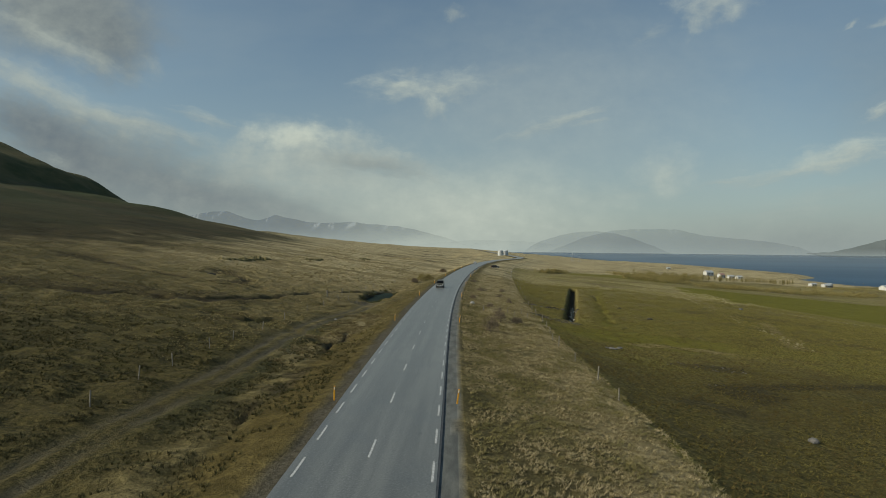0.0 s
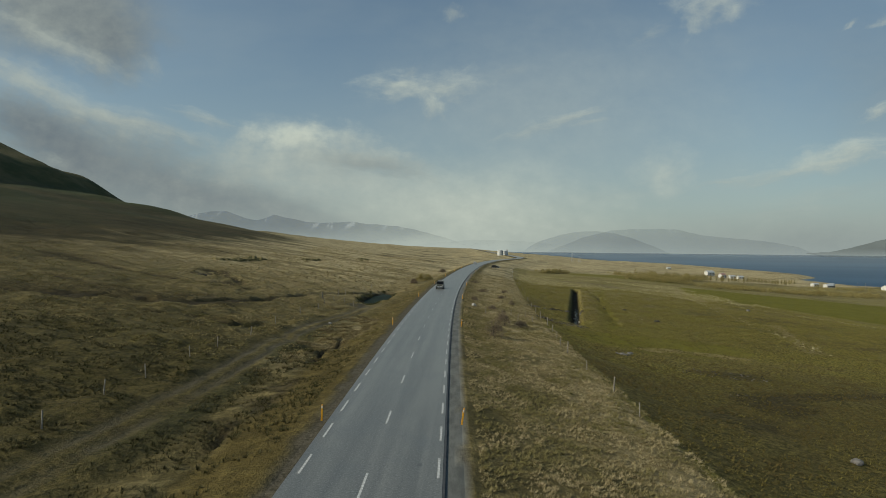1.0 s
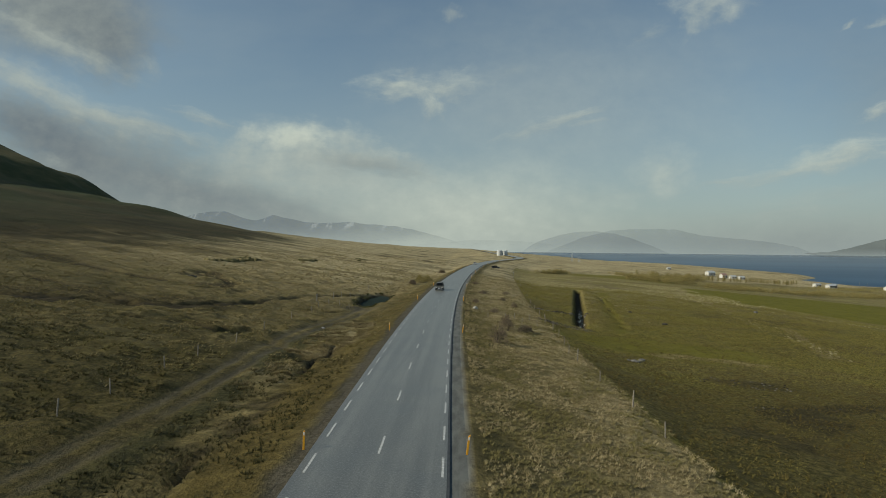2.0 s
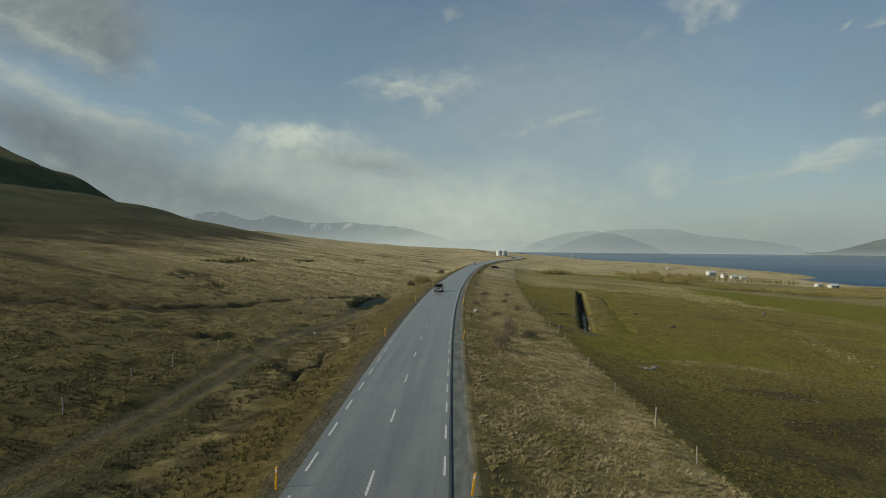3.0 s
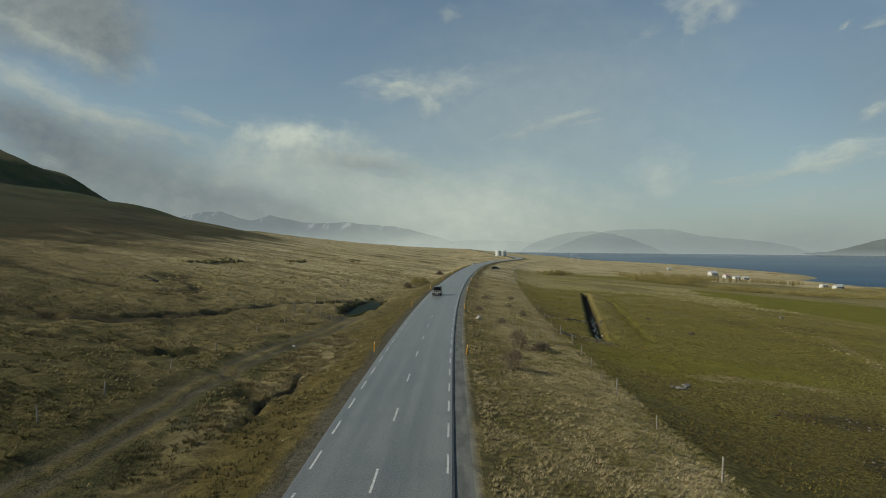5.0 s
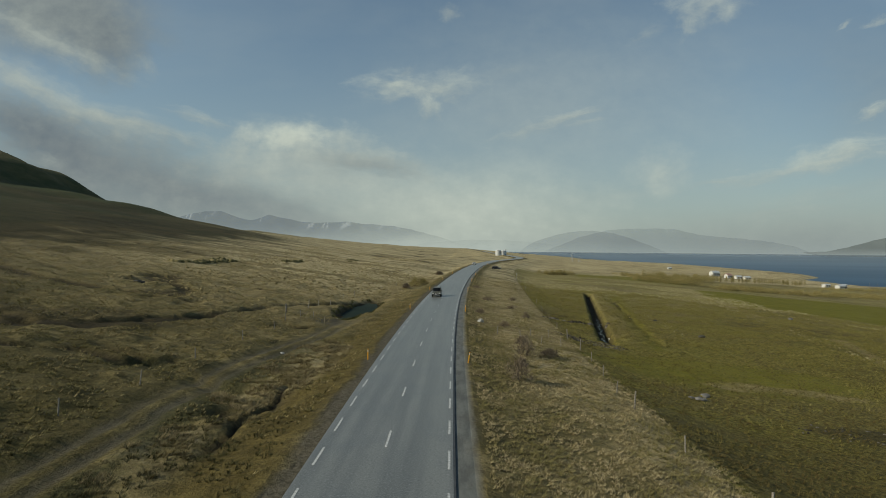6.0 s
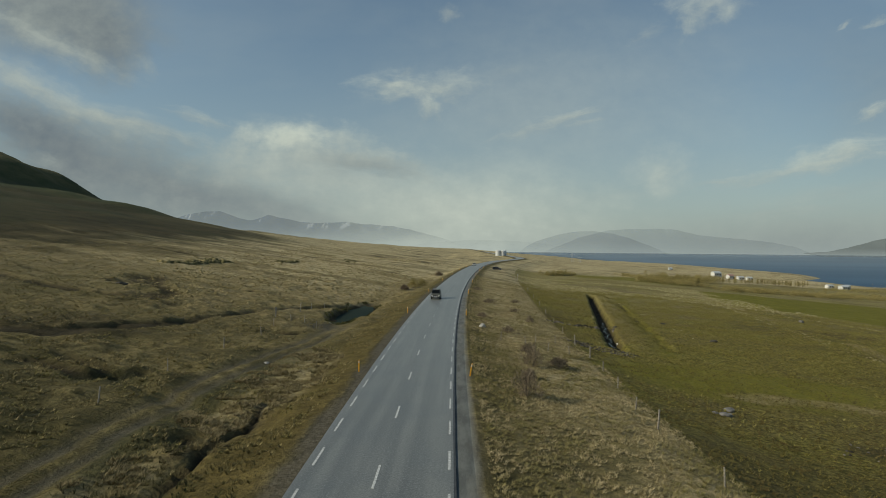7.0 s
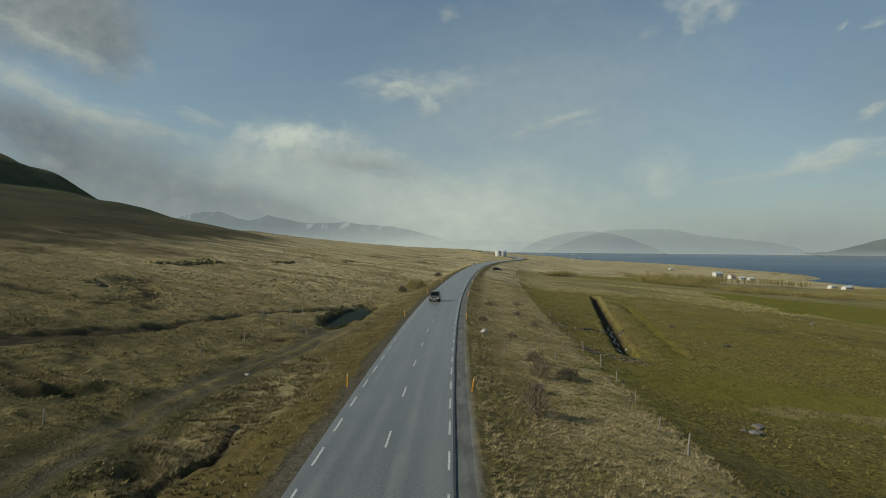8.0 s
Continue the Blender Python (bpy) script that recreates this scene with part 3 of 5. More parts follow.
def build_ground():
    gs, gy = np.meshgrid(COLS_S, ROWS_Y)
    gx = gs + road_x(gy)
    gz = height(gx, gy)
    nr, nc = gs.shape
    idx = np.arange(nr * nc).reshape(nr, nc)
    faces = np.stack([idx[:-1, :-1], idx[:-1, 1:], idx[1:, 1:], idx[1:, :-1]], -1).reshape(-1, 4)
    me = array_mesh("ground", np.stack([gx, gy, gz], -1).reshape(-1, 3), faces, M_GROUND, True)
    wob = fbm(gx, gy, 12, 4)
    edge = gs - np.interp(gy, (20, 60, 120, 140, 220), (17.8, 18.6, 18.8, 20.2, 21.2)) + 0.5 * wob
    beyond = gy - 455 - 0.71 * np.maximum(gx - 124, -60) + 14 * wob
    green = smoothstep(-0.3, 0.5, edge) * (1 - smoothstep(-8, 22, beyond))
    field = smoothstep(0, 3, gx - 94 - 0.25 * (gy - 259)) * smoothstep(0, 5, gy - 259 + 1.36 * (gx - 94)) * (1 - smoothstep(0, 6, gy - 335 - 0.26 * (gx - 113)))
    field = np.maximum(field, 0.8 * smoothstep(0, 6, gs - 55) * (1 - smoothstep(0, 8, gs - 120)) * smoothstep(385, 400, gy) * (1 - smoothstep(500, 530, gy)))
    field = np.maximum(field, 0.7 * carve(np.hypot((gx - 31) / 16, (gy - 108) / 11) + 0.3 * wob, 0.75, 0.5))
    field = np.maximum(field, 0.65 * carve(along(gx, gy, (28.5, 126), (53, 246))[0] + 0.6 * wob, 1.3, 1.0))
    moss = 0.85 * carve(np.abs(gs + 6.9 + 0.7 * wob), 1.5, 1.6) * (1 - 0.6 * smoothstep(90, 170, gy))
    tan = smoothstep(6, 9, gs + wob) * (1 - smoothstep(-0.4, 0.4, edge)) * smoothstep(-0.6, 0.2, fbm(gx + 9, gy, 14, 4) + 0.3 * smoothstep(11, 16, gs))
    tan = np.maximum(tan, 0.9 * smoothstep(80, 170, gy) * smoothstep(-8, -14, gs) * (1 - smoothstep(14, 34, gz + 8 * wob)))
    # far plain turned to straw in place of sunlight and haze there
    straw = 0.95 * smoothstep(-13, -22, gs) * smoothstep(105, 235, gy + 22 * wob) * (1 - shaded_moor_at(gy, gz, wob)) * (1 - 0.5 * smoothstep(68, 112, -gs + 8 * wob) * (1 - smoothstep(200, 330, gy)))
    straw = np.maximum(straw, smoothstep(6, 9, np.abs(gs)) * (1 - green) * smoothstep(150, 300, gy))
    straw = np.maximum(straw, 0.30 * green * (1 - field) * smoothstep(150, 300, gy))
    pale = carve(np.hypot((gx + 17.2) / 3.2, (gy - 86) / 15) + 0.5 * wob, 0.6, 0.6) + carve(np.hypot((gx + 17.5) / 3.0, (gy - 62) / 7) + 0.5 * wob, 0.5, 0.6)
    straw = np.maximum(straw, 0.45 * np.clip(pale, 0, 1))
    strip_edge = smoothstep(13.4, 15.0, gs + 0.8 * wob) * (1 - smoothstep(-0.4, 0.4, edge)) * (1 - smoothstep(150, 200, gy))
    straw = np.maximum(straw, 0.38 * strip_edge * (0.75 + 0.25 * np.sin(gs * 9.0 + 2 * wob)))
    straw = np.maximum(straw, 0.42 * smoothstep(8.5, 11, gs + wob) * (1 - smoothstep(-0.4, 0.4, edge)) * smoothstep(66, 84, gy + 6 * wob) * (1 - smoothstep(125, 150, gy)))
    straw = np.maximum(straw, 0.5 * smoothstep(6.5, 9, gs + wob) * (1 - smoothstep(-0.4, 0.4, edge)) * smoothstep(118, 140, gy))
    bog = 0.8 * carve(np.abs(gs - track_s(gy) - 2.6) + 1.6 * fbm(gx, gy, 7, 3), 0.8, 1.0) * (1 - smoothstep(88, 104, gy)) * smoothstep(30, 44, gy)
    bog = np.maximum(bog, 0.7 * carve(np.hypot((gx + 27.5) / 3.5, (gy - 81) / 3) + 0.8 * fbm(gx, gy, 4, 3), 0.5, 0.5))
    gravel = np.maximum(0.9 * carve(np.abs(gs) + 0.5 * fbm(gx, gy, 2.5, 3) + np.where(gs < 0, 0.6, 0.55), 4.8, 0.8), 0.75 * carve(np.hypot((gx + 21.5) / 4.5, (gy - 119) / 4.0) + 0.4 * wob, 0.6, 0.5))
    d, k = along(gx, gy, *DITCH)
    bare = carve(np.hypot((gx - 33) / 6.5, (gy - 83) / 3.2) + 0.5 * wob, 0.6, 0.6) + carve(np.abs(gy - 74 - 0.35 * (gx - 40)) / 2.2 + 1.2 * np.abs(wob), 0.5, 0.8) * smoothstep(26, 34, gx) * (1 - smoothstep(62, 80, gx))
    bare = bare + carve(np.hypot((gx - 34) / 7.0, (gy - 68) / 4.5) + 0.9 * fbm(gx, gy, 6, 3), 0.5, 0.5) + 0.7 * carve(np.hypot((gx - 25) / 5.0, (gy - 61) / 4.0) + 0.9 * fbm(gx, gy, 5, 3), 0.4, 0.5)
    bare = bare + carve(np.hypot((gx - 18) / 4.5, (gy - 122) / 2.6) + 0.4 * wob, 0.7, 0.5)
    tan = np.maximum(tan, 0.28 * (1 - smoothstep(0.6, 3.4, along(gx, gy, (DITCH[0][0] + 4.5, DITCH[0][1]), (DITCH[1][0] + 3.5, DITCH[1][1]))[0] + 0.8 * wob)))
    peat = np.maximum.reduce([0.9 * carve(along(gx, gy, *FURROW)[0] + wob, 0.4, 0.6) * smoothstep(-0.1, 0.2, fbm(gx, gy, 12, 2)), gully(gx, gy, gs), 0.95 * carve(d + 0.5 * fbm(gx, gy, 3.0, 3), 0.8, 0.8), 0.95 * smoothstep(0.2, 0.55, pond(gx, gy)), 0.85 * stream(gx, gy), 0.85 * scars(gx, gy), 0.5 * carve(along(gx, gy, (-66, 84), (-42, 98))[0] + 6 * fbm(gx, gy, 9, 4), 3.0, 4.0), 0.55 * carve(np.abs(gs + 10.2), 0.9, 1.0) * smoothstep(0.08, 0.3, fbm(gx, gy, 2.4, 3)) * smoothstep(34, 42, gy) * (1 - smoothstep(80, 86, gy)), 0.8 * brow(gx, gy) * (gs < -24) * (gs > -170), 0.6 * np.clip(bare, 0, 1)])
    tan = np.maximum(tan, 0.65 * carve(along(gx, gy, (29, 101.5), (49, 98.5))[0] + 2.4 * wob, 1.0, 1.6) * smoothstep(-0.35, 0.2, fbm(gx, gy, 7, 3)))
    tan = np.maximum(tan, 0.6 * carve(np.minimum(along(gx, gy, (78, 160), (62, 114))[0], along(gx, gy, (108, 326), (83, 203))[0]) + 1.6 * wob, 0.9, 1.4))
    pasture_and_shade = 0.8 * smoothstep(0.3, 1.5, edge) * (1 - smoothstep(72, 100, gy + 12 * wob)) * smoothstep(-0.5, 0.2, fbm(gx + 70, gy, 20, 3) + 0.35)
    # near left heath darkened in colour, for the shade lying on it
    pasture_and_shade = np.maximum(pasture_and_shade, 0.9 * smoothstep(-11, -15, gs) * (1 - smoothstep(52, 88, gy + 14 * wob)))
    # both dark tones reach down the slope to carry cloud shade
    hill = smoothstep(14, 62, gz + 20 * fbm(gx, gy, 60, 4)) * (gs < 0)
    shaded_moor = shaded_moor_at(gy, gz, wob) * (gs < 0)
    for name, v in (("green", green), ("field", field), ("moss", moss), ("tan", tan), ("straw", straw), ("gravel", np.clip(gravel, 0, 1)), ("peat", peat), ("shaded_moor", shaded_moor), ("pasture_and_shade", pasture_and_shade), ("apron", carve(np.abs(gs - 3.9) + 0.25 * fbm(gx, gy, 3.0, 3), 0.55, 0.35)), ("hill", hill), ("track", 0.8 * rut(gx, gy, gs) * smoothstep(-0.7, 0.1, fbm(gx, gy, 5, 3) + 0.25)), ("bog", bog)):
        a = me.attributes.new(name, "FLOAT", "POINT")
        a.data.foreach_set("value", np.asarray(v, np.float32).ravel())
    return tagged(new("ground", me), "brown heath and green meadow sloping from fell to fjord", "ground", kind="structure")


build_ground()


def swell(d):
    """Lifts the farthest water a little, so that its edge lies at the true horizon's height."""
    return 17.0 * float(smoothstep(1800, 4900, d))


def grid_plane(name, x0, x1, y0, y1, z, n, mat):
    bm = bmesh.new()
    xs, ys = np.linspace(x0, x1, n), np.linspace(y0, y1, n)
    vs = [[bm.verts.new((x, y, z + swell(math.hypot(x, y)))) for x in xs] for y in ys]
    for j in range(n - 1):
        for i in range(n - 1):
            bm.faces.new((vs[j][i], vs[j][i + 1], vs[j + 1][i + 1], vs[j + 1][i]))
    return new(name, mesh_of(name, bm, mat))


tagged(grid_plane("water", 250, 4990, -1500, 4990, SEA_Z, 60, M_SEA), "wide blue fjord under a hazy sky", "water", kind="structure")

# ---- road ----


def strip(name, s0, s1, top, depth, y0, y1, mat, parent=None, step=4.0, wobble=0.0):
    """A slab along the road between two offsets from its middle."""
    ys = np.arange(y0, y1 + 0.1, step)
    bm = bmesh.new()
    prev = None
    for y in ys:
        cx, turn = float(road_x(y)), radians(road_turn(y))
        w0 = wobble * float(fbm(np.array([y]), np.array([3.0]), 6.0, 3)[0])
        w1 = wobble * float(fbm(np.array([y]), np.array([90.0]), 6.0, 3)[0])
        row = []
        for s, z in ((s0 + w0, top - depth), (s0 + w0, top), (s1 + w1, top), (s1 + w1, top - depth)):
            row.append(bm.verts.new((cx + s * math.cos(turn), y + s * math.sin(turn), z)))
        if prev:
            for i in range(3):
                bm.faces.new((prev[i], row[i], row[i + 1], prev[i + 1]))
        prev = row
    bmesh.ops.recalc_face_normals(bm, faces=bm.faces)
    ob = new(name, mesh_of(name, bm, mat))
    span = ob.data.attributes.new("across", "FLOAT", "POINT")
    span.data.foreach_set("value", np.tile(np.array([s0, s0, s1, s1], np.float32), len(ys)))
    ob.parent = parent
    return ob


road = tagged(strip("road", -3.6, 3.5, 0.0, 0.2, -200, 1500, M_ASPHALT), "two-lane grey asphalt road with dashed white lines", "road", kind="structure")
strip("seam", 3.5, 3.61, -0.012, 0.1, 10, 420, M_SEAL, road, 1.0, 0.03)


def dash_mesh(name, width, length):
    """A thin painted bar with slightly ragged ends."""
    bm = bmesh.new()
    box(bm, width, length, 0.012, 0, 0, -0.006)
    for v in bm.verts:
        v.co.y += 0.05 * math.sin(v.co.x * 90 + v.co.y)
    return mesh_of(name, bm, M_PAINT)


CENTRE_DASH, EDGE_DASH = dash_mesh("dash", 0.115, 2.7), dash_mesh("edge_dash", 0.115, 2.5)
for mesh, off, first, gap, count in ((CENTRE_DASH, 0.0, 10.0, 10.6, 56), (EDGE_DASH, -3.17, 12.5, 5.3, 70), (EDGE_DASH, 3.30, 12.2, 5.3, 70)):
    for i in range(count):
        y = first + gap * i
        turn = road_turn(y)
        ob = new(mesh.name.split(".")[0], mesh)
        ob.parent = road
        ob.matrix_basis = pose(float(road_x(y)) + off * math.cos(radians(turn)), y + off * math.sin(radians(turn)), 0.004, 0, 0, turn)

# ---- water in the ditch and the pond ----


def low_z(x, y):
    return float(height(np.array([x]), np.array([y]), False)[0])


def ditch_thread():
    """A narrow winding thread of open water on the ditch's dark bed."""
    (ax, ay), (bx, by) = DITCH
    bm, prev = bmesh.new(), None
    for i in range(181):
        t = 0.012 + 0.40 * i / 180
        way = 0.25 + 0.34 * math.sin(i * 0.19) + 0.16 * math.sin(i * 0.47 + 1)
        half = max(0.03, (0.13 - 0.12 * t) * (0.75 + 0.5 * math.sin(i * 0.57) * math.sin(i * 0.21)))
        x, y = ax + (bx - ax) * t + way, ay + (by - ay) * t
        z = low_z(ax + (bx - ax) * t, y) + 0.10
        row = [bm.verts.new((x - half, y, z)), bm.verts.new((x + half, y, z))]
        if prev:
            bm.faces.new((prev[0], prev[1], row[1], row[0]))
        prev = row
    return tagged(new("ditch_water", mesh_of("ditch_water", bm, M_DITCH)), "thin thread of bright water in a straight drainage ditch", "water", kind="structure")


M_DITCH = water_material("open_ditch_water", (0.012, 0.016, 0.016), (0.02, 0.026, 0.024), 0.12, 0.15, 3.0)
ditch_thread()


def pond_surface():
    """An uneven oval of dark, weedy water."""
    bm = bmesh.new()
    z = low_z(-20.6, 142) + 0.42
    mid = bm.verts.new((-20.6, 142, z))
    ring = []
    for k in range(40):
        a = 2 * math.pi * k / 40
        r = 1 + 0.12 * math.sin(3 * a + 1) + 0.07 * math.sin(7 * a)
        ring.append(bm.verts.new((-20.8 + 2.5 * r * math.cos(a) + 0.4 * math.sin(a), 142 + 14.5 * r * math.sin(a), z)))
    for k in range(40):
        bm.faces.new((mid, ring[k], ring[(k + 1) % 40]))
    return tagged(new("pond_water", mesh_of("pond_water", bm, M_POND)), "dark weedy water in a hollow beside the road", "water", kind="structure")


pond_surface()

# ---- far mountains ----


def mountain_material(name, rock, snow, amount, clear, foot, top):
    """Far rock with haze imitated by transparency, which is strongest near its foot."""
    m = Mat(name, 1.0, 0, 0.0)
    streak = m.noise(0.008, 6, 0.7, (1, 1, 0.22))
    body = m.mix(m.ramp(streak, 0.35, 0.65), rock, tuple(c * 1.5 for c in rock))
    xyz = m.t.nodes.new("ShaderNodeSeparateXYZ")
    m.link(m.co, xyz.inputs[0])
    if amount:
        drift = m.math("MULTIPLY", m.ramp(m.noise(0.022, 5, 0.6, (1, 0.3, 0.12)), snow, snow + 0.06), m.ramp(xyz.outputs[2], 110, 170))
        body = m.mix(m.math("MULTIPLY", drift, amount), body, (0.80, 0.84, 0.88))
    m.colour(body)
    # haze painted as see-through, growing towards the foot
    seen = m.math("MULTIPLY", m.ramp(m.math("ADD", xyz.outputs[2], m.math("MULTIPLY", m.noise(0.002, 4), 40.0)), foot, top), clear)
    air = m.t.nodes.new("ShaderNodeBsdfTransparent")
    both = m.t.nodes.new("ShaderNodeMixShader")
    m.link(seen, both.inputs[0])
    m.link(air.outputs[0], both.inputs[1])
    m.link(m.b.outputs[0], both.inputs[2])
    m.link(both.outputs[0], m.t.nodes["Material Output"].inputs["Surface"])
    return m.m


def mountain(name, x0, x1, y, depth, heights, mat, label, seed, flat=1.0):
    """A ridge seen across the water or the plain: a relief with its foot at sea level."""
    n, rows = 160, 14
    ks = np.linspace(0, len(heights) - 1, n)
    crest = np.interp(ks, np.arange(len(heights)), heights)
    xs = np.linspace(x0, x1, n)
    crest = crest * (1 + 0.04 * fbm(xs + seed, np.full(n, seed), 260, 4)) + 6 * fbm(xs, np.full(n, seed + 5.0), 70, 4)
    vs = np.zeros((rows, n, 3))
    for r in range(rows):
        t = r / (rows - 1)
        rise = t ** 1.35
        gully_cut = 1 - 0.17 * (1 - t) * t * 4 * (0.5 + 0.5 * fbm(xs * 1.6, np.full(n, seed + t * 420), 110, 4))
        vs[r, :, 0] = xs + 18 * fbm(xs, np.full(n, t * 300.0), 120, 3)
        vs[r, :, 1] = y + depth * t + 40 * fbm(xs, np.full(n, seed + t * 200), 180, 3)
        vs[r, :, 2] = SEA_Z - 4 + (np.maximum(crest, SEA_Z + 1) - SEA_Z) * rise * gully_cut
    idx = np.arange(rows * n).reshape(rows, n)
    faces = np.stack([idx[:-1, :-1], idx[:-1, 1:], idx[1:, 1:], idx[1:, :-1]], -1).reshape(-1, 4)
    return tagged(new(name, array_mesh(name, vs.reshape(-1, 3), faces, mat, True)), label, "mountain", kind="structure")


# bluish rock colours and the see-through fade stand in for haze
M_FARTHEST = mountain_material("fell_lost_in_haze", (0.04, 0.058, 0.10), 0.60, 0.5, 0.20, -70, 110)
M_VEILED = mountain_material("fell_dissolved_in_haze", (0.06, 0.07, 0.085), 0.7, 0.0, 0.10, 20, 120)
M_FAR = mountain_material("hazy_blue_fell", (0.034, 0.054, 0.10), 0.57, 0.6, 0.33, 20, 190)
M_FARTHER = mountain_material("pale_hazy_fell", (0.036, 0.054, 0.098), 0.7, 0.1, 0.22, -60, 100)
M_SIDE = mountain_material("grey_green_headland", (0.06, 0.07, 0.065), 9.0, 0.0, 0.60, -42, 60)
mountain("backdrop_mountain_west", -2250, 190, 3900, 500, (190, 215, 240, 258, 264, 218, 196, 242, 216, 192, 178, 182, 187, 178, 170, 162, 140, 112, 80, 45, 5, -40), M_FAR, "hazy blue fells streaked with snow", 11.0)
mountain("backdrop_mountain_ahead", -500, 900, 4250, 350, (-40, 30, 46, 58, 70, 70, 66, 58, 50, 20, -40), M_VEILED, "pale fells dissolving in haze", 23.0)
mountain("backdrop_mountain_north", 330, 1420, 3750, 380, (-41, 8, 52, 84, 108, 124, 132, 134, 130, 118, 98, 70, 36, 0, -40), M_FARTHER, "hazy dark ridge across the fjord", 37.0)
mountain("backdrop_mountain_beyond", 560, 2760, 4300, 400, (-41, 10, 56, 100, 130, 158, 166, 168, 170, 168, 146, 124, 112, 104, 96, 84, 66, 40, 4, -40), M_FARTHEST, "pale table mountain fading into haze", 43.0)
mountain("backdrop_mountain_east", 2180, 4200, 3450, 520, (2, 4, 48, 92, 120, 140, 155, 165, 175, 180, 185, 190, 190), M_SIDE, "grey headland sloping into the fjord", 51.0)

# ---- roadside posts ----


def delineator():
    ob = new("delineator_post")
    bm = bmesh.new()
    box(bm, 0.11, 0.05, 1.25, 0, 0, -0.25)
    for v in bm.verts:
        if v.co.z > 0.5:
            v.co.z += 0.04 * (1 if v.co.x > 0 else -1)
    bmesh.ops.bevel(bm, geom=bm.edges[:], offset=0.012, segments=1, affect="EDGES")
    part("post", bm, M_POST, ob)
    for side in (-1, 1):
        bm = bmesh.new()
        box(bm, 0.07, 0.012, 0.16, 0, side * 0.03, 0.76)
        part("reflector", bm, M_REFLECT, ob, "white reflector")
    return tagged(ob, "upright orange-yellow plastic marker post beside the asphalt", "marker post", "roadside marker posts")


first = delineator()
spots = [(-4.0, 41.0), (4.5, 40.8)] + [spot for k in range(1, 12) for spot in ((-4.4, 41.0 + 44.7 * k), (4.85, 41.3 + 43.7 * k))]
for n, (off, y) in enumerate(spots):
    x = float(road_x(y)) + off
    m = pose(x, y, ground_z(x, y), random.uniform(-2, 2), 8.0 if n == 3 else (7.0 if n == 1 else random.uniform(-2.5, 2.5)), road_turn(y))
    if n == 0:
        first.matrix_basis = m
    else:
        copy_thing(first, m)

# ---- fences ----


def post_mesh(h, r):
    bm = bmesh.new()
    bmesh.ops.create_cone(bm, cap_ends=True, segments=7, radius1=r, radius2=r * 0.85, depth=h + 0.3)
    for v in bm.verts:
        v.co.z += (h + 0.3) / 2 - 0.3
        v.co.x += 0.02 * math.sin(v.co.z * 4)
    return mesh_of("post", bm, M_WOOD)


POST_TALL, POST_LOW = post_mesh(1.45, 0.075), post_mesh(1.1, 0.055)


def fence(spots, tall, label, wires=(0.55, 0.95)):
    ob = new("fence")
    tops = []
    for i, (x, y) in enumerate(spots):
        z = ground_z(x, y)
        p = new("post", POST_TALL if (i in tall) else POST_LOW)
        p.parent = ob
        p.matrix_basis = pose(x, y, z, random.uniform(-5, 5), random.uniform(-6, 6), random.uniform(0, 90))
        tops.append(Vector((x, y, z)))
    for h in wires:
        cu = bmesh.new()
        for a, b in zip(tops[:-1], tops[1:]):
            d = (b - a).normalized()
            side = Vector((-d.y, d.x, 0)) * 0.006
            for off in (side, Vector((0, 0, 0.006))):
                q = [cu.verts.new(a + Vector((0, 0, h)) - off), cu.verts.new(b + Vector((0, 0, h)) - off), cu.verts.new(b + Vector((0, 0, h)) + off), cu.verts.new(a + Vector((0, 0, h)) + off)]
                cu.faces.new(q)
        part("wire", cu, M_WIRE, ob, "thin rusty wire")
    return tagged(ob, label, "fence", "stock fences")


M_WIRE = plain("rusty_wire", (0.10, 0.08, 0.06), (0.18, 0.15, 0.12), 5.0, 0.7, 0.6)
left_line = [(-25.0, 38.9), (-25.4, 45.5), (-25.7, 51.5), (-25.9, 59.5), (-26.3, 66.6), (-25.9, 75.2), (-26.1, 85.0), (-25.8, 96.0), (-25.6, 106.7), (-26.3, 113.7), (-28.6, 121.7), (-27.3, 130.0), (-26.3, 133.1), (-26.0, 141.0), (-25.5, 150.0), (-25.0, 160.0), (-24.0, 172.0), (-22.5, 186.0), (-20.5, 202.0)]
fence(left_line, (10, 11), "old stock fence of leaning grey posts on the heath")
fence([(-21.6, 117.6), (-23.8, 119.5), (-26.0, 120.6), (-28.6, 121.7)], (3,), "short run of grey fence posts beside the brook")
fence([(3.1, 109.8), (7.7, 112.6), (10.4, 114.1), (13.6, 117.5)], (3,), "grey wooden fence crossing the roadside verge")
fence([(6.0, 108.5), (8.4, 106.5), (10.9, 106.5), (13.6, 107.9)], (3,), "low grey fence meeting the meadow corner post")
right_line = [(13.2, 52.0), (12.9, 59.0), (12.4, 68.5), (12.0, 78.2), (11.9, 83.2), (12.8, 92.0), (13.4, 100.4), (13.6, 107.9)]
fence(right_line, (1, 3), "stock fence between dry verge and green meadow")
fence([(13.6, 117.5), (14.2, 131.0), (14.8, 144.0), (15.6, 160.0), (16.8, 180.0), (18.2, 204.0), (19.6, 232.0), (20.7, 262.0), (20.7, 288.6), (22.6, 312.0)], (8,), "stock fence along the edge of the tussocky meadow")

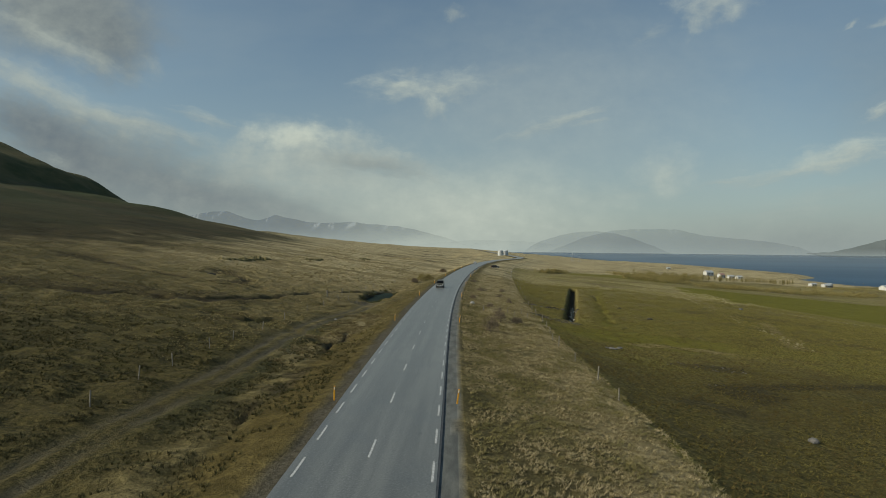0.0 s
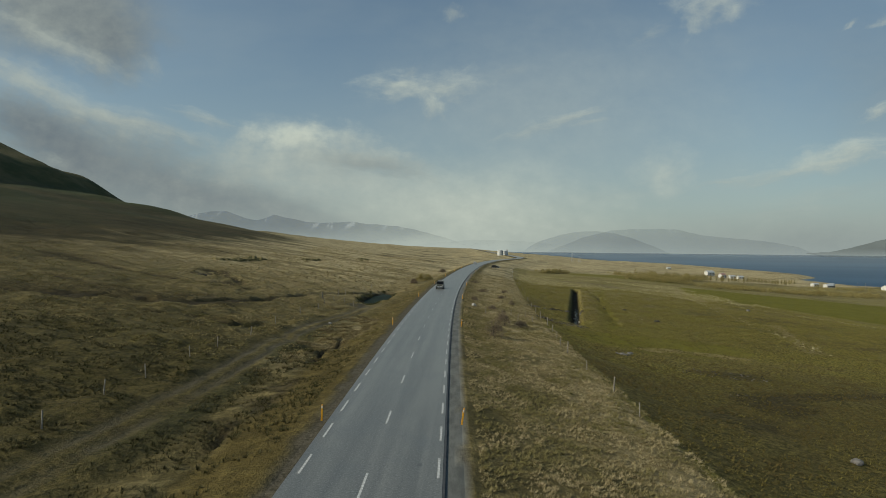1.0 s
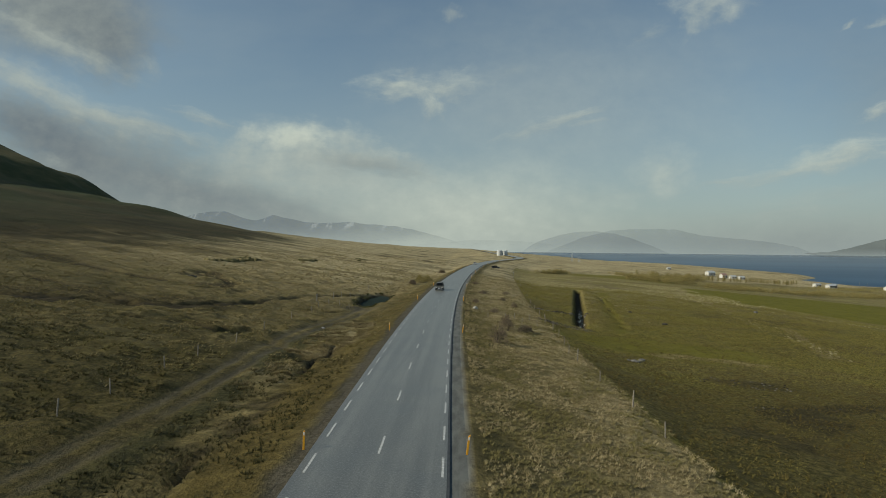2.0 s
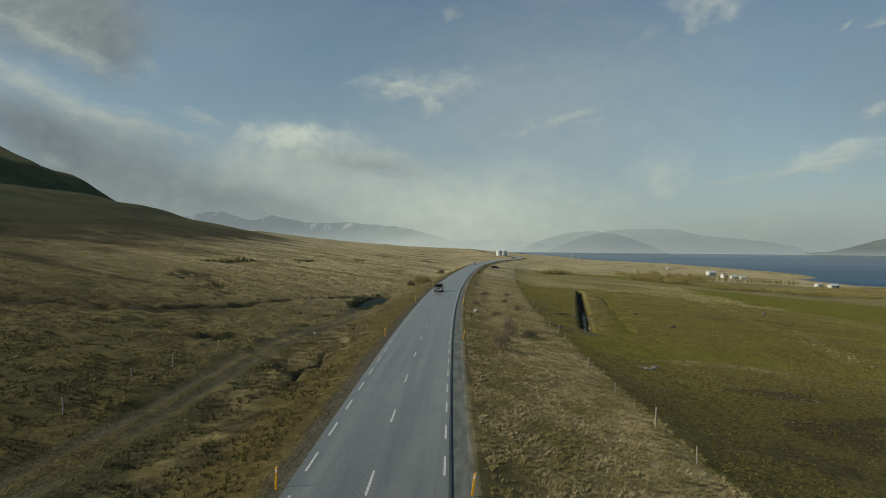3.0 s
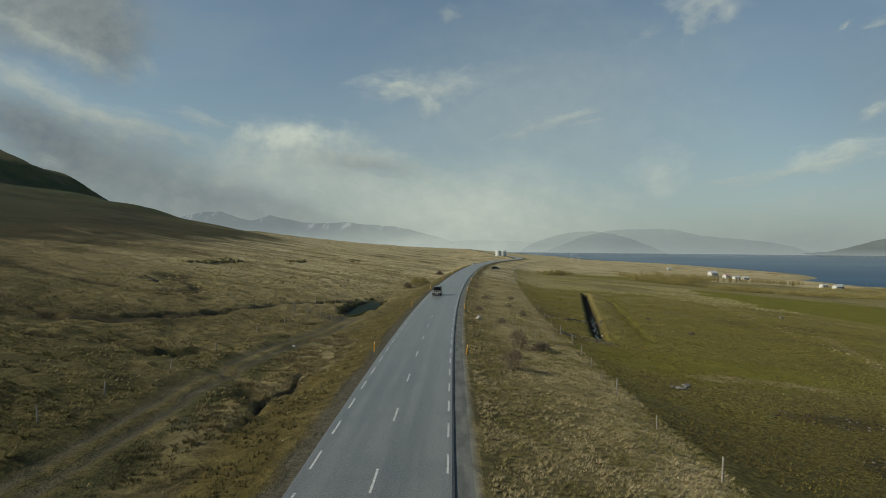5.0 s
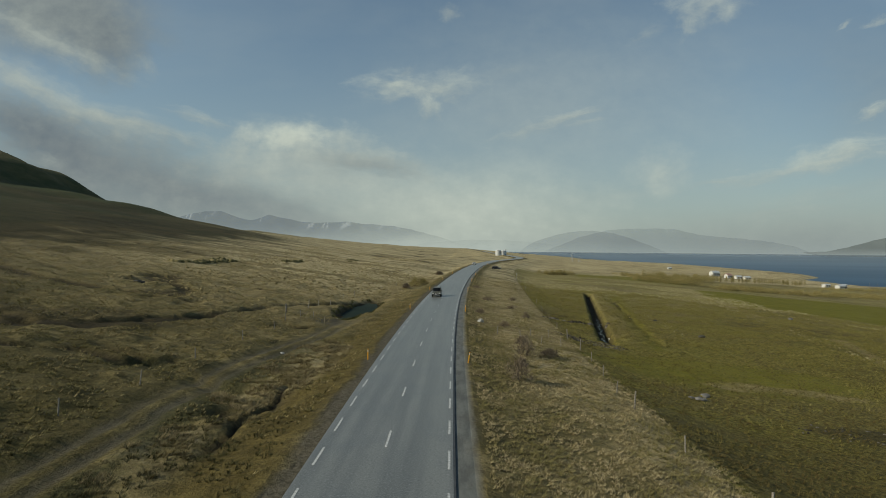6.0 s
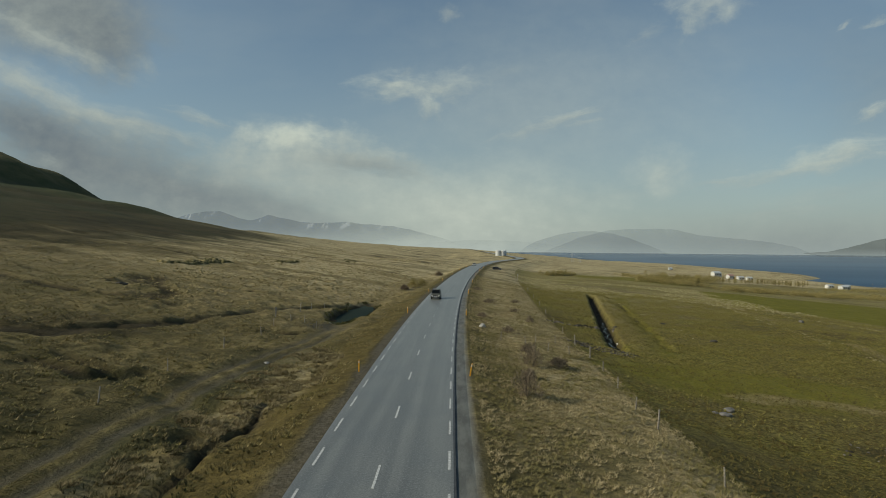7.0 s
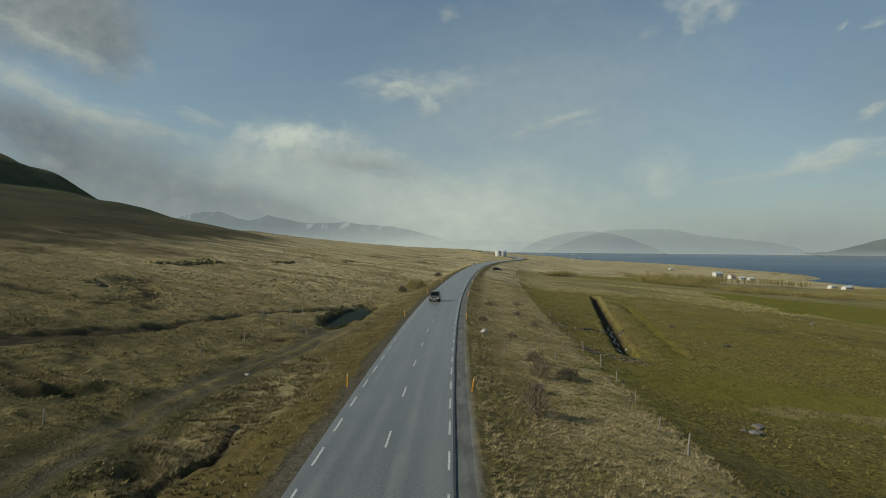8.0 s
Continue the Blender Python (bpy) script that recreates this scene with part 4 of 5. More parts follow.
# ---- stones ----


def stone_mesh(name, r, squash, seed, mat):
    bm = bmesh.new()
    bmesh.ops.create_icosphere(bm, subdivisions=2, radius=r)
    rnd = random.Random(seed)
    ox = rnd.uniform(0, 90)
    for v in bm.verts:
        k = 1 + 0.45 * noise.noise(v.co * (1.3 / r) + Vector((ox, 0, 0))) + 0.12 * noise.noise(v.co * (4 / r) + Vector((ox, 9, 0)))
        v.co = Vector((v.co.x * k * 1.15, v.co.y * k, v.co.z * k * squash))
    return mesh_of(name, bm, mat)


for x, y, r, sq, mat, label in (
    (1.15, 119.0, 0.42, 0.85, M_PALE, "pale lichen-covered boulder on the roadside verge"),
    (28.6, 50.3, 0.4, 0.75, M_ROCK, "grey boulder lying in the green meadow"),
    (21.7, 90.2, 0.38, 0.6, M_ROCK, "low grey rock in the green meadow"),
    (22.4, 90.7, 0.3, 0.6, M_ROCK, "low grey rock in the green meadow"),
    (21.1, 90.6, 0.25, 0.6, M_ROCK, "small grey rock in the green meadow"),
    (91.3, 203.2, 0.6, 0.9, M_ROCK, "dark boulder at the meadow's edge"),
    (43.3, 171.6, 0.5, 0.5, M_DARKROCK, "dark rock in the tussocky meadow"),
    (44.5, 147.6, 0.6, 0.45, M_DARKROCK, "dark flat rock in the tussocky meadow"),
    (23.6, 93.6, 0.5, 0.5, M_ROCK, "small grey rock in the green meadow"),
    (-21.3, 123.6, 0.35, 0.6, M_PALE, "pale stone at the edge of the dark pond"),
    (-20.6, 93.5, 0.22, 0.6, M_PALE, "pale stone beside the farm track"),
    (-57.3, 131.6, 0.9, 0.5, M_DARKROCK, "dark low rock on the brown heath"),
):
    ob = new("boulder", stone_mesh("boulder", r, sq, int(x * 10 + y), mat))
    ob.matrix_basis = pose(x, y, ground_z(x, y) + r * sq * 0.35, 0, 0, random.uniform(0, 360))
    tagged(ob, label, "boulder", "scattered boulders")


def scatter_lumps(name, pts, rmin, rmax, squash, mat, label, category, seed, lift=0.0):
    """Many small uneven lumps as one thing that nobody could count."""
    rnd = np.random.RandomState(seed)
    pts = np.asarray(pts)
    n = len(pts)
    ring, faces0 = [], []
    ang = np.arange(7) / 7 * 2 * np.pi
    unit = np.concatenate([np.stack([np.cos(ang), np.sin(ang), np.full(7, -0.3)], -1), np.stack([0.75 * np.cos(ang + 0.4), 0.75 * np.sin(ang + 0.4), np.full(7, 0.62)], -1), [[0, 0, 1.0]]])
    for i in range(7):
        j = (i + 1) % 7
        faces0 += [(i, j, 7 + i), (j, 7 + j, 7 + i), (7 + i, 7 + j, 14)]
    faces0 = np.array(faces0)
    r = rnd.uniform(rmin, rmax, n)
    jit = 1 + rnd.uniform(-0.28, 0.28, (n, 15, 1))
    v = unit[None] * jit * r[:, None, None] * np.array([1, 1, squash])
    v[..., 0] *= rnd.uniform(0.8, 1.3, (n, 1))
    z = height(pts[:, 0], pts[:, 1]) + lift
    v += np.stack([pts[:, 0], pts[:, 1], z], -1)[:, None, :]
    f = faces0[None] + (np.arange(n) * 15)[:, None, None]
    return tagged(new(name, array_mesh(name, v.reshape(-1, 3), f.reshape(-1, 3), mat, True)), label, category, kind="stuff")


def side_of(x, y):
    return x - road_x(y)


def spread(n, x0, x1, y0, y1, keep, seed):
    rnd = np.random.RandomState(seed)
    x, y = rnd.uniform(x0, x1, n), rnd.uniform(y0, y1, n)
    ok = keep(x, y)
    return np.stack([x[ok], y[ok]], -1)


def lump_material(name, a, b):
    m = Mat(name, 0.95, 0, 0.1)
    m.colour(m.mix(m.ramp(m.math("ADD", m.math("MULTIPLY", m.island(), 0.7), m.math("MULTIPLY", m.noise(3.0), 0.3)), 0.15, 0.85), a, b))
    return m.m


M_HUMMOCK = lump_material("bleached_hummocks", (0.19, 0.168, 0.074), (0.34, 0.30, 0.160))
M_RUBBLE = lump_material("rubble", (0.03, 0.027, 0.022), (0.17, 0.155, 0.13))
band = spread(11000, 22, 115, 175, 350, lambda x, y: (y > 262 + 0.10 * (x - 40) - 40 * smoothstep(60, 100, x)) & (y < 345) & (fbm(x, y, 25, 3) > -0.25), 3)
scatter_lumps("hummocks", band, 0.12, 0.4, 0.6, M_HUMMOCK, "bleached grass hummocks in a tussocky meadow", "hummocks", 4)
rows = []
rnd = np.random.RandomState(8)
for a, b, n, w in (((91, 226), (125, 182), 170, 0.7), ((95, 285), (79, 197), 150, 1.0), ((79, 197), (63, 112), 110, 1.3), ((48, 225), (42, 150), 60, 0.8)):
    t = rnd.rand(n)
    rows += [(a[0] + (b[0] - a[0]) * k + rnd.normal(0, w), a[1] + (b[1] - a[1]) * k + rnd.normal(0, w)) for k in t]
scatter_lumps("hummocks", rows, 0.10, 0.30, 0.7, M_HUMMOCK, "rows of bleached tussocks along old field banks", "hummocks", 5)
pile = spread(900, 24, 70, 66, 92, lambda x, y: (np.hypot((x - 33) / 7, (y - 83) / 3) < 1) | (np.abs(y - 74 - 0.35 * (x - 40)) < 1.2 * (fbm(x, y, 5, 2) > 0)), 9)
pile = np.concatenate([pile, spread(900, 12, 24, 118, 126, lambda x, y: np.hypot((x - 18) / 5.5, (y - 122) / 3.0) < 1, 10)])
row = spread(400, 13, 29, 143, 158, lambda x, y: (np.abs(y - 147.3 - 0.6 * (x - 14.5)) < 0.7) & (fbm(x, y, 3, 2) > -0.3), 14)
scatter_lumps("stones", row, 0.22, 0.5, 0.85, M_RUBBLE, "row of grey stones and tufts in the meadow", "stones", 15)
scatter_lumps("rubble", pile, 0.05, 0.16, 0.8, M_RUBBLE, "small stones and turned earth in the meadow", "rubble", 6)
# bright stones added to imitate white glints on the ditch water
glint_spots = [(DITCH[0][0] + (DITCH[1][0] - DITCH[0][0]) * t + 0.45 * math.sin(t * 80) + 0.4, DITCH[0][1] + (DITCH[1][1] - DITCH[0][1]) * t) for t in np.concatenate([0.01 + 0.10 * rnd.rand(9), 0.12 + 0.3 * rnd.rand(5)])]
scatter_lumps("stones", glint_spots, 0.05, 0.15, 0.6, plain("pale_glint_stone", (0.30, 0.30, 0.28), (0.66, 0.66, 0.62), 1.5, 0.7), "white stones standing in for glints along the ditch water", "stones", 7, 0.4)
bank = spread(16000, -90, -46, 175, 310, lambda x, y: (np.abs(x + 72 - 0.16 * (y - 190) - 2 * np.sin(y / 9)) < 1.6 + 2.6 * fbm(x + 40, y, 14, 2)) & (fbm(x, y, 22, 2) > -0.05), 12)
scatter_lumps("rubble", bank, 0.3, 0.85, 0.75, lump_material("dark_bank_stones", (0.060, 0.060, 0.024), (0.23, 0.195, 0.095)), "dark stony bank across the heath", "rubble", 13)

M_TUSSOCK = lump_material("straw_tussocks", (0.13, 0.105, 0.044), (0.33, 0.27, 0.135))
clumps = spread(26000, -110, -12, 118, 470, lambda x, y: (side_of(x, y) < -8) & (x > -60 - 0.14 * (y - 118) + 9 * fbm(x, y, 25, 3)) & (stream(x, y) < 0.2) & (pond(x, y) < 0.1) & (fbm(x, y, 18, 3) > -0.1) & (np.random.RandomState(71).rand(len(x)) < np.interp(y, (118, 180, 330, 470), (0.25, 0.9, 0.7, 0.4))), 72)
scatter_lumps("tussocks", clumps, 0.10, 0.34, 0.5, M_TUSSOCK, "straw and brown tussocks dotted over the far heath", "tussocks", 73)

shore = spread(1500, 480, 580, 560, 1150, lambda x, y: (np.abs(side_of(x, y) - 497 - 8 * np.sin(y / 37)) < 7) & (fbm(x, y, 60, 2) > -0.1), 41)
scatter_lumps("shore_rocks", shore, 0.6, 2.2, 0.7, M_DARKROCK, "dark rocks along the fjord shore", "rocks", 42)

# ---- vehicles ----


def paint(name, c, rough=0.35, metal=0.3):
    m = Mat(name, rough, metal, 0.5)
    m.colour(m.mix(m.math("MULTIPLY", m.noise(4.0, 4), 0.35), c, tuple(k * 0.6 + 0.03 for k in c)))
    return m.m


M_GLASS = paint("dark_car_glass", (0.015, 0.018, 0.02), 0.08, 0.0)
M_TYRE = plain("black_rubber", (0.012, 0.012, 0.012), (0.025, 0.025, 0.025), 9, 0.9)
M_RIM = plain("grey_alloy", (0.30, 0.30, 0.31), (0.45, 0.45, 0.46), 9, 0.35, 0.8)
M_LAMP = plain("clear_lamp_glass", (0.75, 0.75, 0.72), (0.85, 0.85, 0.82), 9, 0.15)
M_TRIM = plain("black_plastic_trim", (0.015, 0.015, 0.016), (0.035, 0.035, 0.036), 9, 0.6)
M_PLATE = plain("pale_plate", (0.55, 0.56, 0.58), (0.65, 0.66, 0.68), 9, 0.5)


def slab_profile(bm, outline, half, taper=None):
    """A side outline (y, z) drawn out to both sides; taper gives the half width at a height."""
    wide = taper or (lambda z: half)
    a = [bm.verts.new((-wide(z), y, z)) for y, z in outline]
    b = [bm.verts.new((wide(z), y, z)) for y, z in outline]
    n = len(outline)
    bm.faces.new(a)
    bm.faces.new(b[::-1])
    for k in range(n):
        bm.faces.new((a[k], b[k], b[(k + 1) % n], a[(k + 1) % n]))
    bmesh.ops.recalc_face_normals(bm, faces=bm.faces)


def vehicle(name, length, width, top, mat, label, jeep=True):
    """A car with its nose towards -y, wheels on z = 0."""
    ob = new(name)
    L, W = length / 2, width / 2
    belt = 1.02 if jeep else 0.92
    bm = bmesh.new()
    slab_profile(bm, [(-L, 0.42), (-L + 0.03, 0.80), (-L + 0.15, belt - 0.04), (-L + 1.25, belt + 0.04), (L - 0.05, belt + 0.04), (L, 0.80), (L - 0.02, 0.42), (L - 0.25, 0.30), (-L + 0.25, 0.30)], W, lambda z: W - 0.05 * max(0, z - 0.7))
    bmesh.ops.bevel(bm, geom=bm.edges[:], offset=0.05, segments=2, affect="EDGES")
    part("body", bm, mat, ob)
    bm = bmesh.new()
    back = L - 0.08 if jeep else L - 0.55
    slab_profile(bm, [(-L + 1.22, belt), (-L + 1.72, top - 0.06), (-L + 1.95, top), (back - 0.12, top), (back, top - 0.10), (back + 0.05, belt)], W, lambda z: W - 0.06 - 0.20 * max(0, z - belt))
    bmesh.ops.bevel(bm, geom=bm.edges[:], offset=0.04, segments=2, affect="EDGES")
    part("cabin", bm, mat, ob)
    glass_h = top - belt - 0.16
    for nm, pts in (
        ("windscreen", [(-W + 0.16, -L + 1.27, belt + 0.07), (W - 0.16, -L + 1.27, belt + 0.07), (W - 0.24, -L + 1.67, top - 0.11), (-W + 0.24, -L + 1.67, top - 0.11)]),
        ("rear_window", [(-W + 0.18, back + 0.075, belt + 0.1), (W - 0.18, back + 0.075, belt + 0.1), (W - 0.26, back + 0.04, top - 0.16), (-W + 0.26, back + 0.04, top - 0.16)]),
    ):
        bm = bmesh.new()
        off = Vector((0, -0.035 if nm == "windscreen" else 0.02, 0.03))
        bm.faces.new([bm.verts.new(Vector(p) + off) for p in pts])
        bmesh.ops.solidify(bm, geom=bm.faces[:], thickness=0.02)
        part(nm, bm, M_GLASS, ob, "dark glass")
    for sx in (-1, 1):
        for y0, y1 in ((-L + 1.65, -L + 2.5), (-L + 2.6, back - 0.25)):
            bm = bmesh.new()
            x0, x1 = W - 0.055, W - 0.07 - 0.20 * glass_h
            fwd = 0.22 if y0 < -L + 2 else 0.0
            bm.faces.new([bm.verts.new(p) for p in ((sx * x0, y0, belt + 0.07), (sx * x0, y1, belt + 0.07), (sx * x1, y1, top - 0.12), (sx * x1, y0 + fwd, top - 0.12))])
            bmesh.ops.solidify(bm, geom=bm.faces[:], thickness=0.015)
            part("side_window", bm, M_GLASS, ob, "dark glass")
        bm = bmesh.new()
        bmesh.ops.create_cone(bm, cap_ends=True, segments=16, radius1=0.11, radius2=0.10, depth=0.06)
        part("headlight", bm, M_LAMP, ob, "clear headlight", at=pose(sx * (W - 0.24), -L - 0.01, 0.76, 90, 0, 0))
        bm = bmesh.new()
        box(bm, 0.12, 0.05, 0.22, sx * (W - 0.13), L - 0.01, 0.66)
        part("tail_light", bm, M_TAIL, ob, "red tail light")
        bm = bmesh.new()
        box(bm, 0.20, 0.10, 0.15, sx * (W + 0.10), -L + 1.55, belt + 0.06)
        bmesh.ops.bevel(bm, geom=bm.edges[:], offset=0.02, segments=1, affect="EDGES")
        part("mirror", bm, M_TRIM, ob)
        for y in (-L + 0.85, L - 0.85):
            r = 0.38 if jeep else 0.32
            hub = new("wheel")
            hub.parent = ob
            hub.matrix_basis = pose(sx * (W - 0.10), y, r, 0, 90, 0)
            bm = bmesh.new()
            bmesh.ops.create_cone(bm, cap_ends=True, segments=20, radius1=r, radius2=r, depth=0.24)
            bmesh.ops.bevel(bm, geom=[e for e in bm.edges if abs(e.verts[0].co.z - e.verts[1].co.z) < 0.01], offset=0.04, segments=1, affect="EDGES")
            part("tyre", bm, M_TYRE, hub)
            bm = bmesh.new()
            bmesh.ops.create_cone(bm, cap_ends=True, segments=14, radius1=r * 0.6, radius2=r * 0.55, depth=0.26)
            part("rim", bm, M_RIM, hub)
    bm = bmesh.new()
    box(bm, W * 1.1, 0.05, 0.16, 0, -L - 0.005, 0.68)
    part("grille", bm, M_TRIM, ob, "black grille")
    for y in (-L - 0.03, L + 0.03):
        bm = bmesh.new()
        box(bm, width * 0.98, 0.16, 0.20, 0, y, 0.38)
        bmesh.ops.bevel(bm, geom=bm.edges[:], offset=0.03, segments=1, affect="EDGES")
        part("bumper", bm, M_TRIM if jeep else mat, ob)
    bm = bmesh.new()
    box(bm, 0.5, 0.02, 0.11, 0, -L - 0.12, 0.43)
    part("plate", bm, M_PLATE, ob, "plain pale plate")
    if jeep:
        for sx in (-0.55, -0.2, 0.2, 0.55):
            bm = bmesh.new()
            bmesh.ops.create_cone(bm, cap_ends=True, segments=12, radius1=0.09, radius2=0.09, depth=0.08)
            part("spotlight", bm, M_LAMP, ob, "round auxiliary spotlight", at=pose(sx, -L - 0.13, 0.66, 90, 0, 0))
        for sx in (-1, 1):
            bm = bmesh.new()
            box(bm, 0.05, length * 0.45, 0.06, sx * (W - 0.28), 0.35, top + 0.02)
            part("roof_rail", bm, M_TRIM, ob)
    return tagged(ob, label, "car")


M_TAIL = plain("red_lamp", (0.30, 0.01, 0.01), (0.4, 0.02, 0.015), 9, 0.3)
suv = vehicle("off_road_car", 4.7, 1.9, 1.85, paint("olive_grey_paint", (0.15, 0.155, 0.125), 0.35, 0.4), "olive-grey off-road car driving along the asphalt road")
suv.matrix_basis = pose(float(road_x(157)) - 1.45, 157, 0.0, 0, 0, road_turn(157))
hatch = vehicle("car", 4.3, 1.75, 1.5, paint("pale_silver_paint", (0.62, 0.62, 0.60), 0.3, 0.2), "pale silver car far off on the curving road", False)
hatch.matrix_basis = pose(float(road_x(380)) - 2.2, 380, 0.0, 0, 0, road_turn(380))
parked = vehicle("parked_car", 4.6, 1.85, 1.65, paint("black_paint", (0.012, 0.013, 0.015), 0.3, 0.1), "black car parked off the road on dry grass")
parked.matrix_basis = pose(16.6, 352.0, ground_z(16.6, 352.0) + 0.1, 0, 0, 78)

# ---- farm buildings ----

M_WHITE = plain("white_render", (0.50, 0.50, 0.48), (0.64, 0.64, 0.61), 0.6, 0.85)
M_ROOF_PALE = plain("pale_sheet_roof", (0.48, 0.50, 0.50), (0.62, 0.63, 0.62), 0.8, 0.5, 0.2)
M_ROOF_RED = plain("faded_red_roof", (0.34, 0.21, 0.17), (0.42, 0.27, 0.22), 0.8, 0.7)
M_PANE = plain("dark_window", (0.02, 0.025, 0.03), (0.04, 0.045, 0.05), 2, 0.15)
M_DOOR = plain("dark_door", (0.05, 0.04, 0.035), (0.09, 0.07, 0.06), 2, 0.6)
M_CONC = plain("hazy_concrete", (0.33, 0.35, 0.36), (0.42, 0.44, 0.44), 0.4, 0.9)


def house(name, w, d, wall_h, roof_h, roof_mat, label, at, windows=3, chimney=True):
    """A gabled house: ridge along x, front towards -y."""
    w, d, wall_h, roof_h = w * 0.82, d * 0.82, wall_h * 0.88, roof_h * 0.85
    ob = new(name)
    bm = bmesh.new()
    pts = [(-d / 2, -1.5), (d / 2, -1.5), (d / 2, wall_h), (0, wall_h + roof_h), (-d / 2, wall_h)]
    a = [bm.verts.new((-w / 2, y, z)) for y, z in pts]
    b = [bm.verts.new((w / 2, y, z)) for y, z in pts]
    bm.faces.new(a)
    bm.faces.new(b[::-1])
    for k in range(5):
        bm.faces.new((a[k], b[k], b[(k + 1) % 5], a[(k + 1) % 5]))
    bmesh.ops.recalc_face_normals(bm, faces=bm.faces)
    part("wall", bm, M_WHITE, ob)
    bm = bmesh.new()
    over, th = 0.35, 0.18
    for sy in (-1, 1):
        e0, e1 = (sy * (d / 2 + over), wall_h - over * roof_h / (d / 2)), (0, wall_h + roof_h)
        q = []
        for x in (-w / 2 - over, w / 2 + over):
            for (y, z), up in ((e0, 0.02), (e1, 0.02), (e1, th), (e0, th)):
                q.append(bm.verts.new((x, y, z + up)))
        for f in ((0, 1, 2, 3), (4, 7, 6, 5), (0, 4, 5, 1), (1, 5, 6, 2), (2, 6, 7, 3), (3, 7, 4, 0)):
            bm.faces.new([q[k] for k in f])
    bmesh.ops.recalc_face_normals(bm, faces=bm.faces)
    roof = part("roof", bm, roof_mat, ob)
    if chimney:
        bm = bmesh.new()
        box(bm, 0.7, 0.7, 1.4, w * 0.2, 0, wall_h + roof_h - 0.5)
        part("chimney", bm, M_CONC, roof)
    for k in range(windows):
        x = -w / 2 + w * (k + 0.7) / (windows + 0.4)
        bm = bmesh.new()
        box(bm, 1.3, 0.12, 1.3, x, -d / 2 - 0.03, wall_h * 0.4)
        fr = part("window", bm, M_ROOF_PALE, ob, "window with a pale frame")
        bm = bmesh.new()
        box(bm, 1.1, 0.06, 1.1, x, -d / 2 - 0.085, wall_h * 0.4 + 0.1)
        part("pane", bm, M_PANE, fr, "dark glass")
    bm = bmesh.new()
    box(bm, 1.0, 0.1, 2.05, w / 2 - 0.9, -d / 2 - 0.03, 0)
    part("door", bm, M_DOOR, ob, "dark door")
    ob.matrix_basis = at
    return tagged(ob, label, "house", "farm buildings by the shore")


def on_ground(x, y, turn=0.0, up=0.2):
    return pose(x, y, ground_z(x, y) + up, 0, 0, turn)


house("farmhouse", 12.5, 8, 4.4, 2.4, M_ROOF_PALE, "white two-storey farmhouse near the fjord shore", on_ground(303, 765, 20), 4)
house("farmhouse", 8, 7, 3.6, 2.4, M_ROOF_RED, "white farmhouse with a faded red roof", on_ground(305, 732, 20), 3)
house("barn", 9, 6, 2.6, 1.6, M_ROOF_PALE, "low white barn beside the farmhouse", on_ground(314, 727, 15), 2, False)
house("barn", 8, 6, 2.4, 1.8, M_ROOF_PALE, "small white barn with a pale roof", on_ground(322.5, 724, 12), 2, False)
house("barn", 7, 6, 3.2, 0.9, M_ROOF_PALE, "white shed with a shallow roof by the water", on_ground(354, 628, 10), 2, False)
house("barn", 9, 7, 2.8, 1.6, M_ROOF_PALE, "long pale barn by the water", on_ground(364, 622, 12), 3, False)
house("shed", 6, 5, 4.0, 0.8, M_ROOF_PALE, "white shed at the end of the barn", on_ground(370.5, 628, 12), 1, False)
house("barn", 22, 10, 3.4, 2.6, M_ROOF_PALE, "long white-roofed barn near the shore", on_ground(446, 651, 15), 3, False)
house("cottage", 8, 6, 2.6, 2.0, M_ROOF_PALE, "small white cottage on the far headland", on_ground(386, 1165, 10), 2, False)


M_TANK = plain("pale_tank_paint", (0.50, 0.52, 0.52), (0.64, 0.66, 0.65), 0.4, 0.9)


def tank_works():
    """Pale tanks with a tower, far along the road."""
    ob = new("storage_tanks")
    for x, r, h in ((0, 3.6, 7.2), (6.4, 3.1, 6.6)):
        bm = bmesh.new()
        bmesh.ops.create_cone(bm, cap_ends=True, segments=28, radius1=r, radius2=r, depth=h)
        for v in bm.verts:
            v.co.x += x
            v.co.z += h / 2 - 0.5
        tank = part("tank", bm, M_TANK, ob)
        bm = bmesh.new()
        bmesh.ops.create_cone(bm, cap_ends=True, segments=28, radius1=r * 1.02, radius2=r * 0.2, depth=1.0)
        for v in bm.verts:
            v.co.x += x
            v.co.z += h
        part("lid", bm, M_TANK, tank)
    bm = bmesh.new()
    box(bm, 2.6, 2.6, 8.5, 9.8, 2, -0.5)
    part("tower", bm, M_TANK, ob)
    ob.matrix_basis = on_ground(46, 835, 0)
    return tagged(ob, "pale storage tanks and tower in the haze", "tanks")


tank_works()


def mast(x, y, h):
    ob = new("mast")
    for k in range(4):
        bm = bmesh.new()
        box(bm, 0.35, 0.35, h, (k % 2 - 0.5) * 3, (k // 2 - 0.5) * 3, -0.5, 1.0)
        for v in bm.verts:
            if v.co.z > h / 2:
                v.co.x *= 0.25
                v.co.y *= 0.25
        part("leg", bm, M_CONC, ob)
    bm = bmesh.new()
    box(bm, 6, 0.4, 0.4, 0, 0, h * 0.78)
    part("crossarm", bm, M_CONC, ob)
    ob.matrix_basis = on_ground(x, y)
    return tagged(ob, "grey steel mast standing in the haze", "mast", "far masts")


mast(176, 1010, 15)
mast(186, 1000, 10)


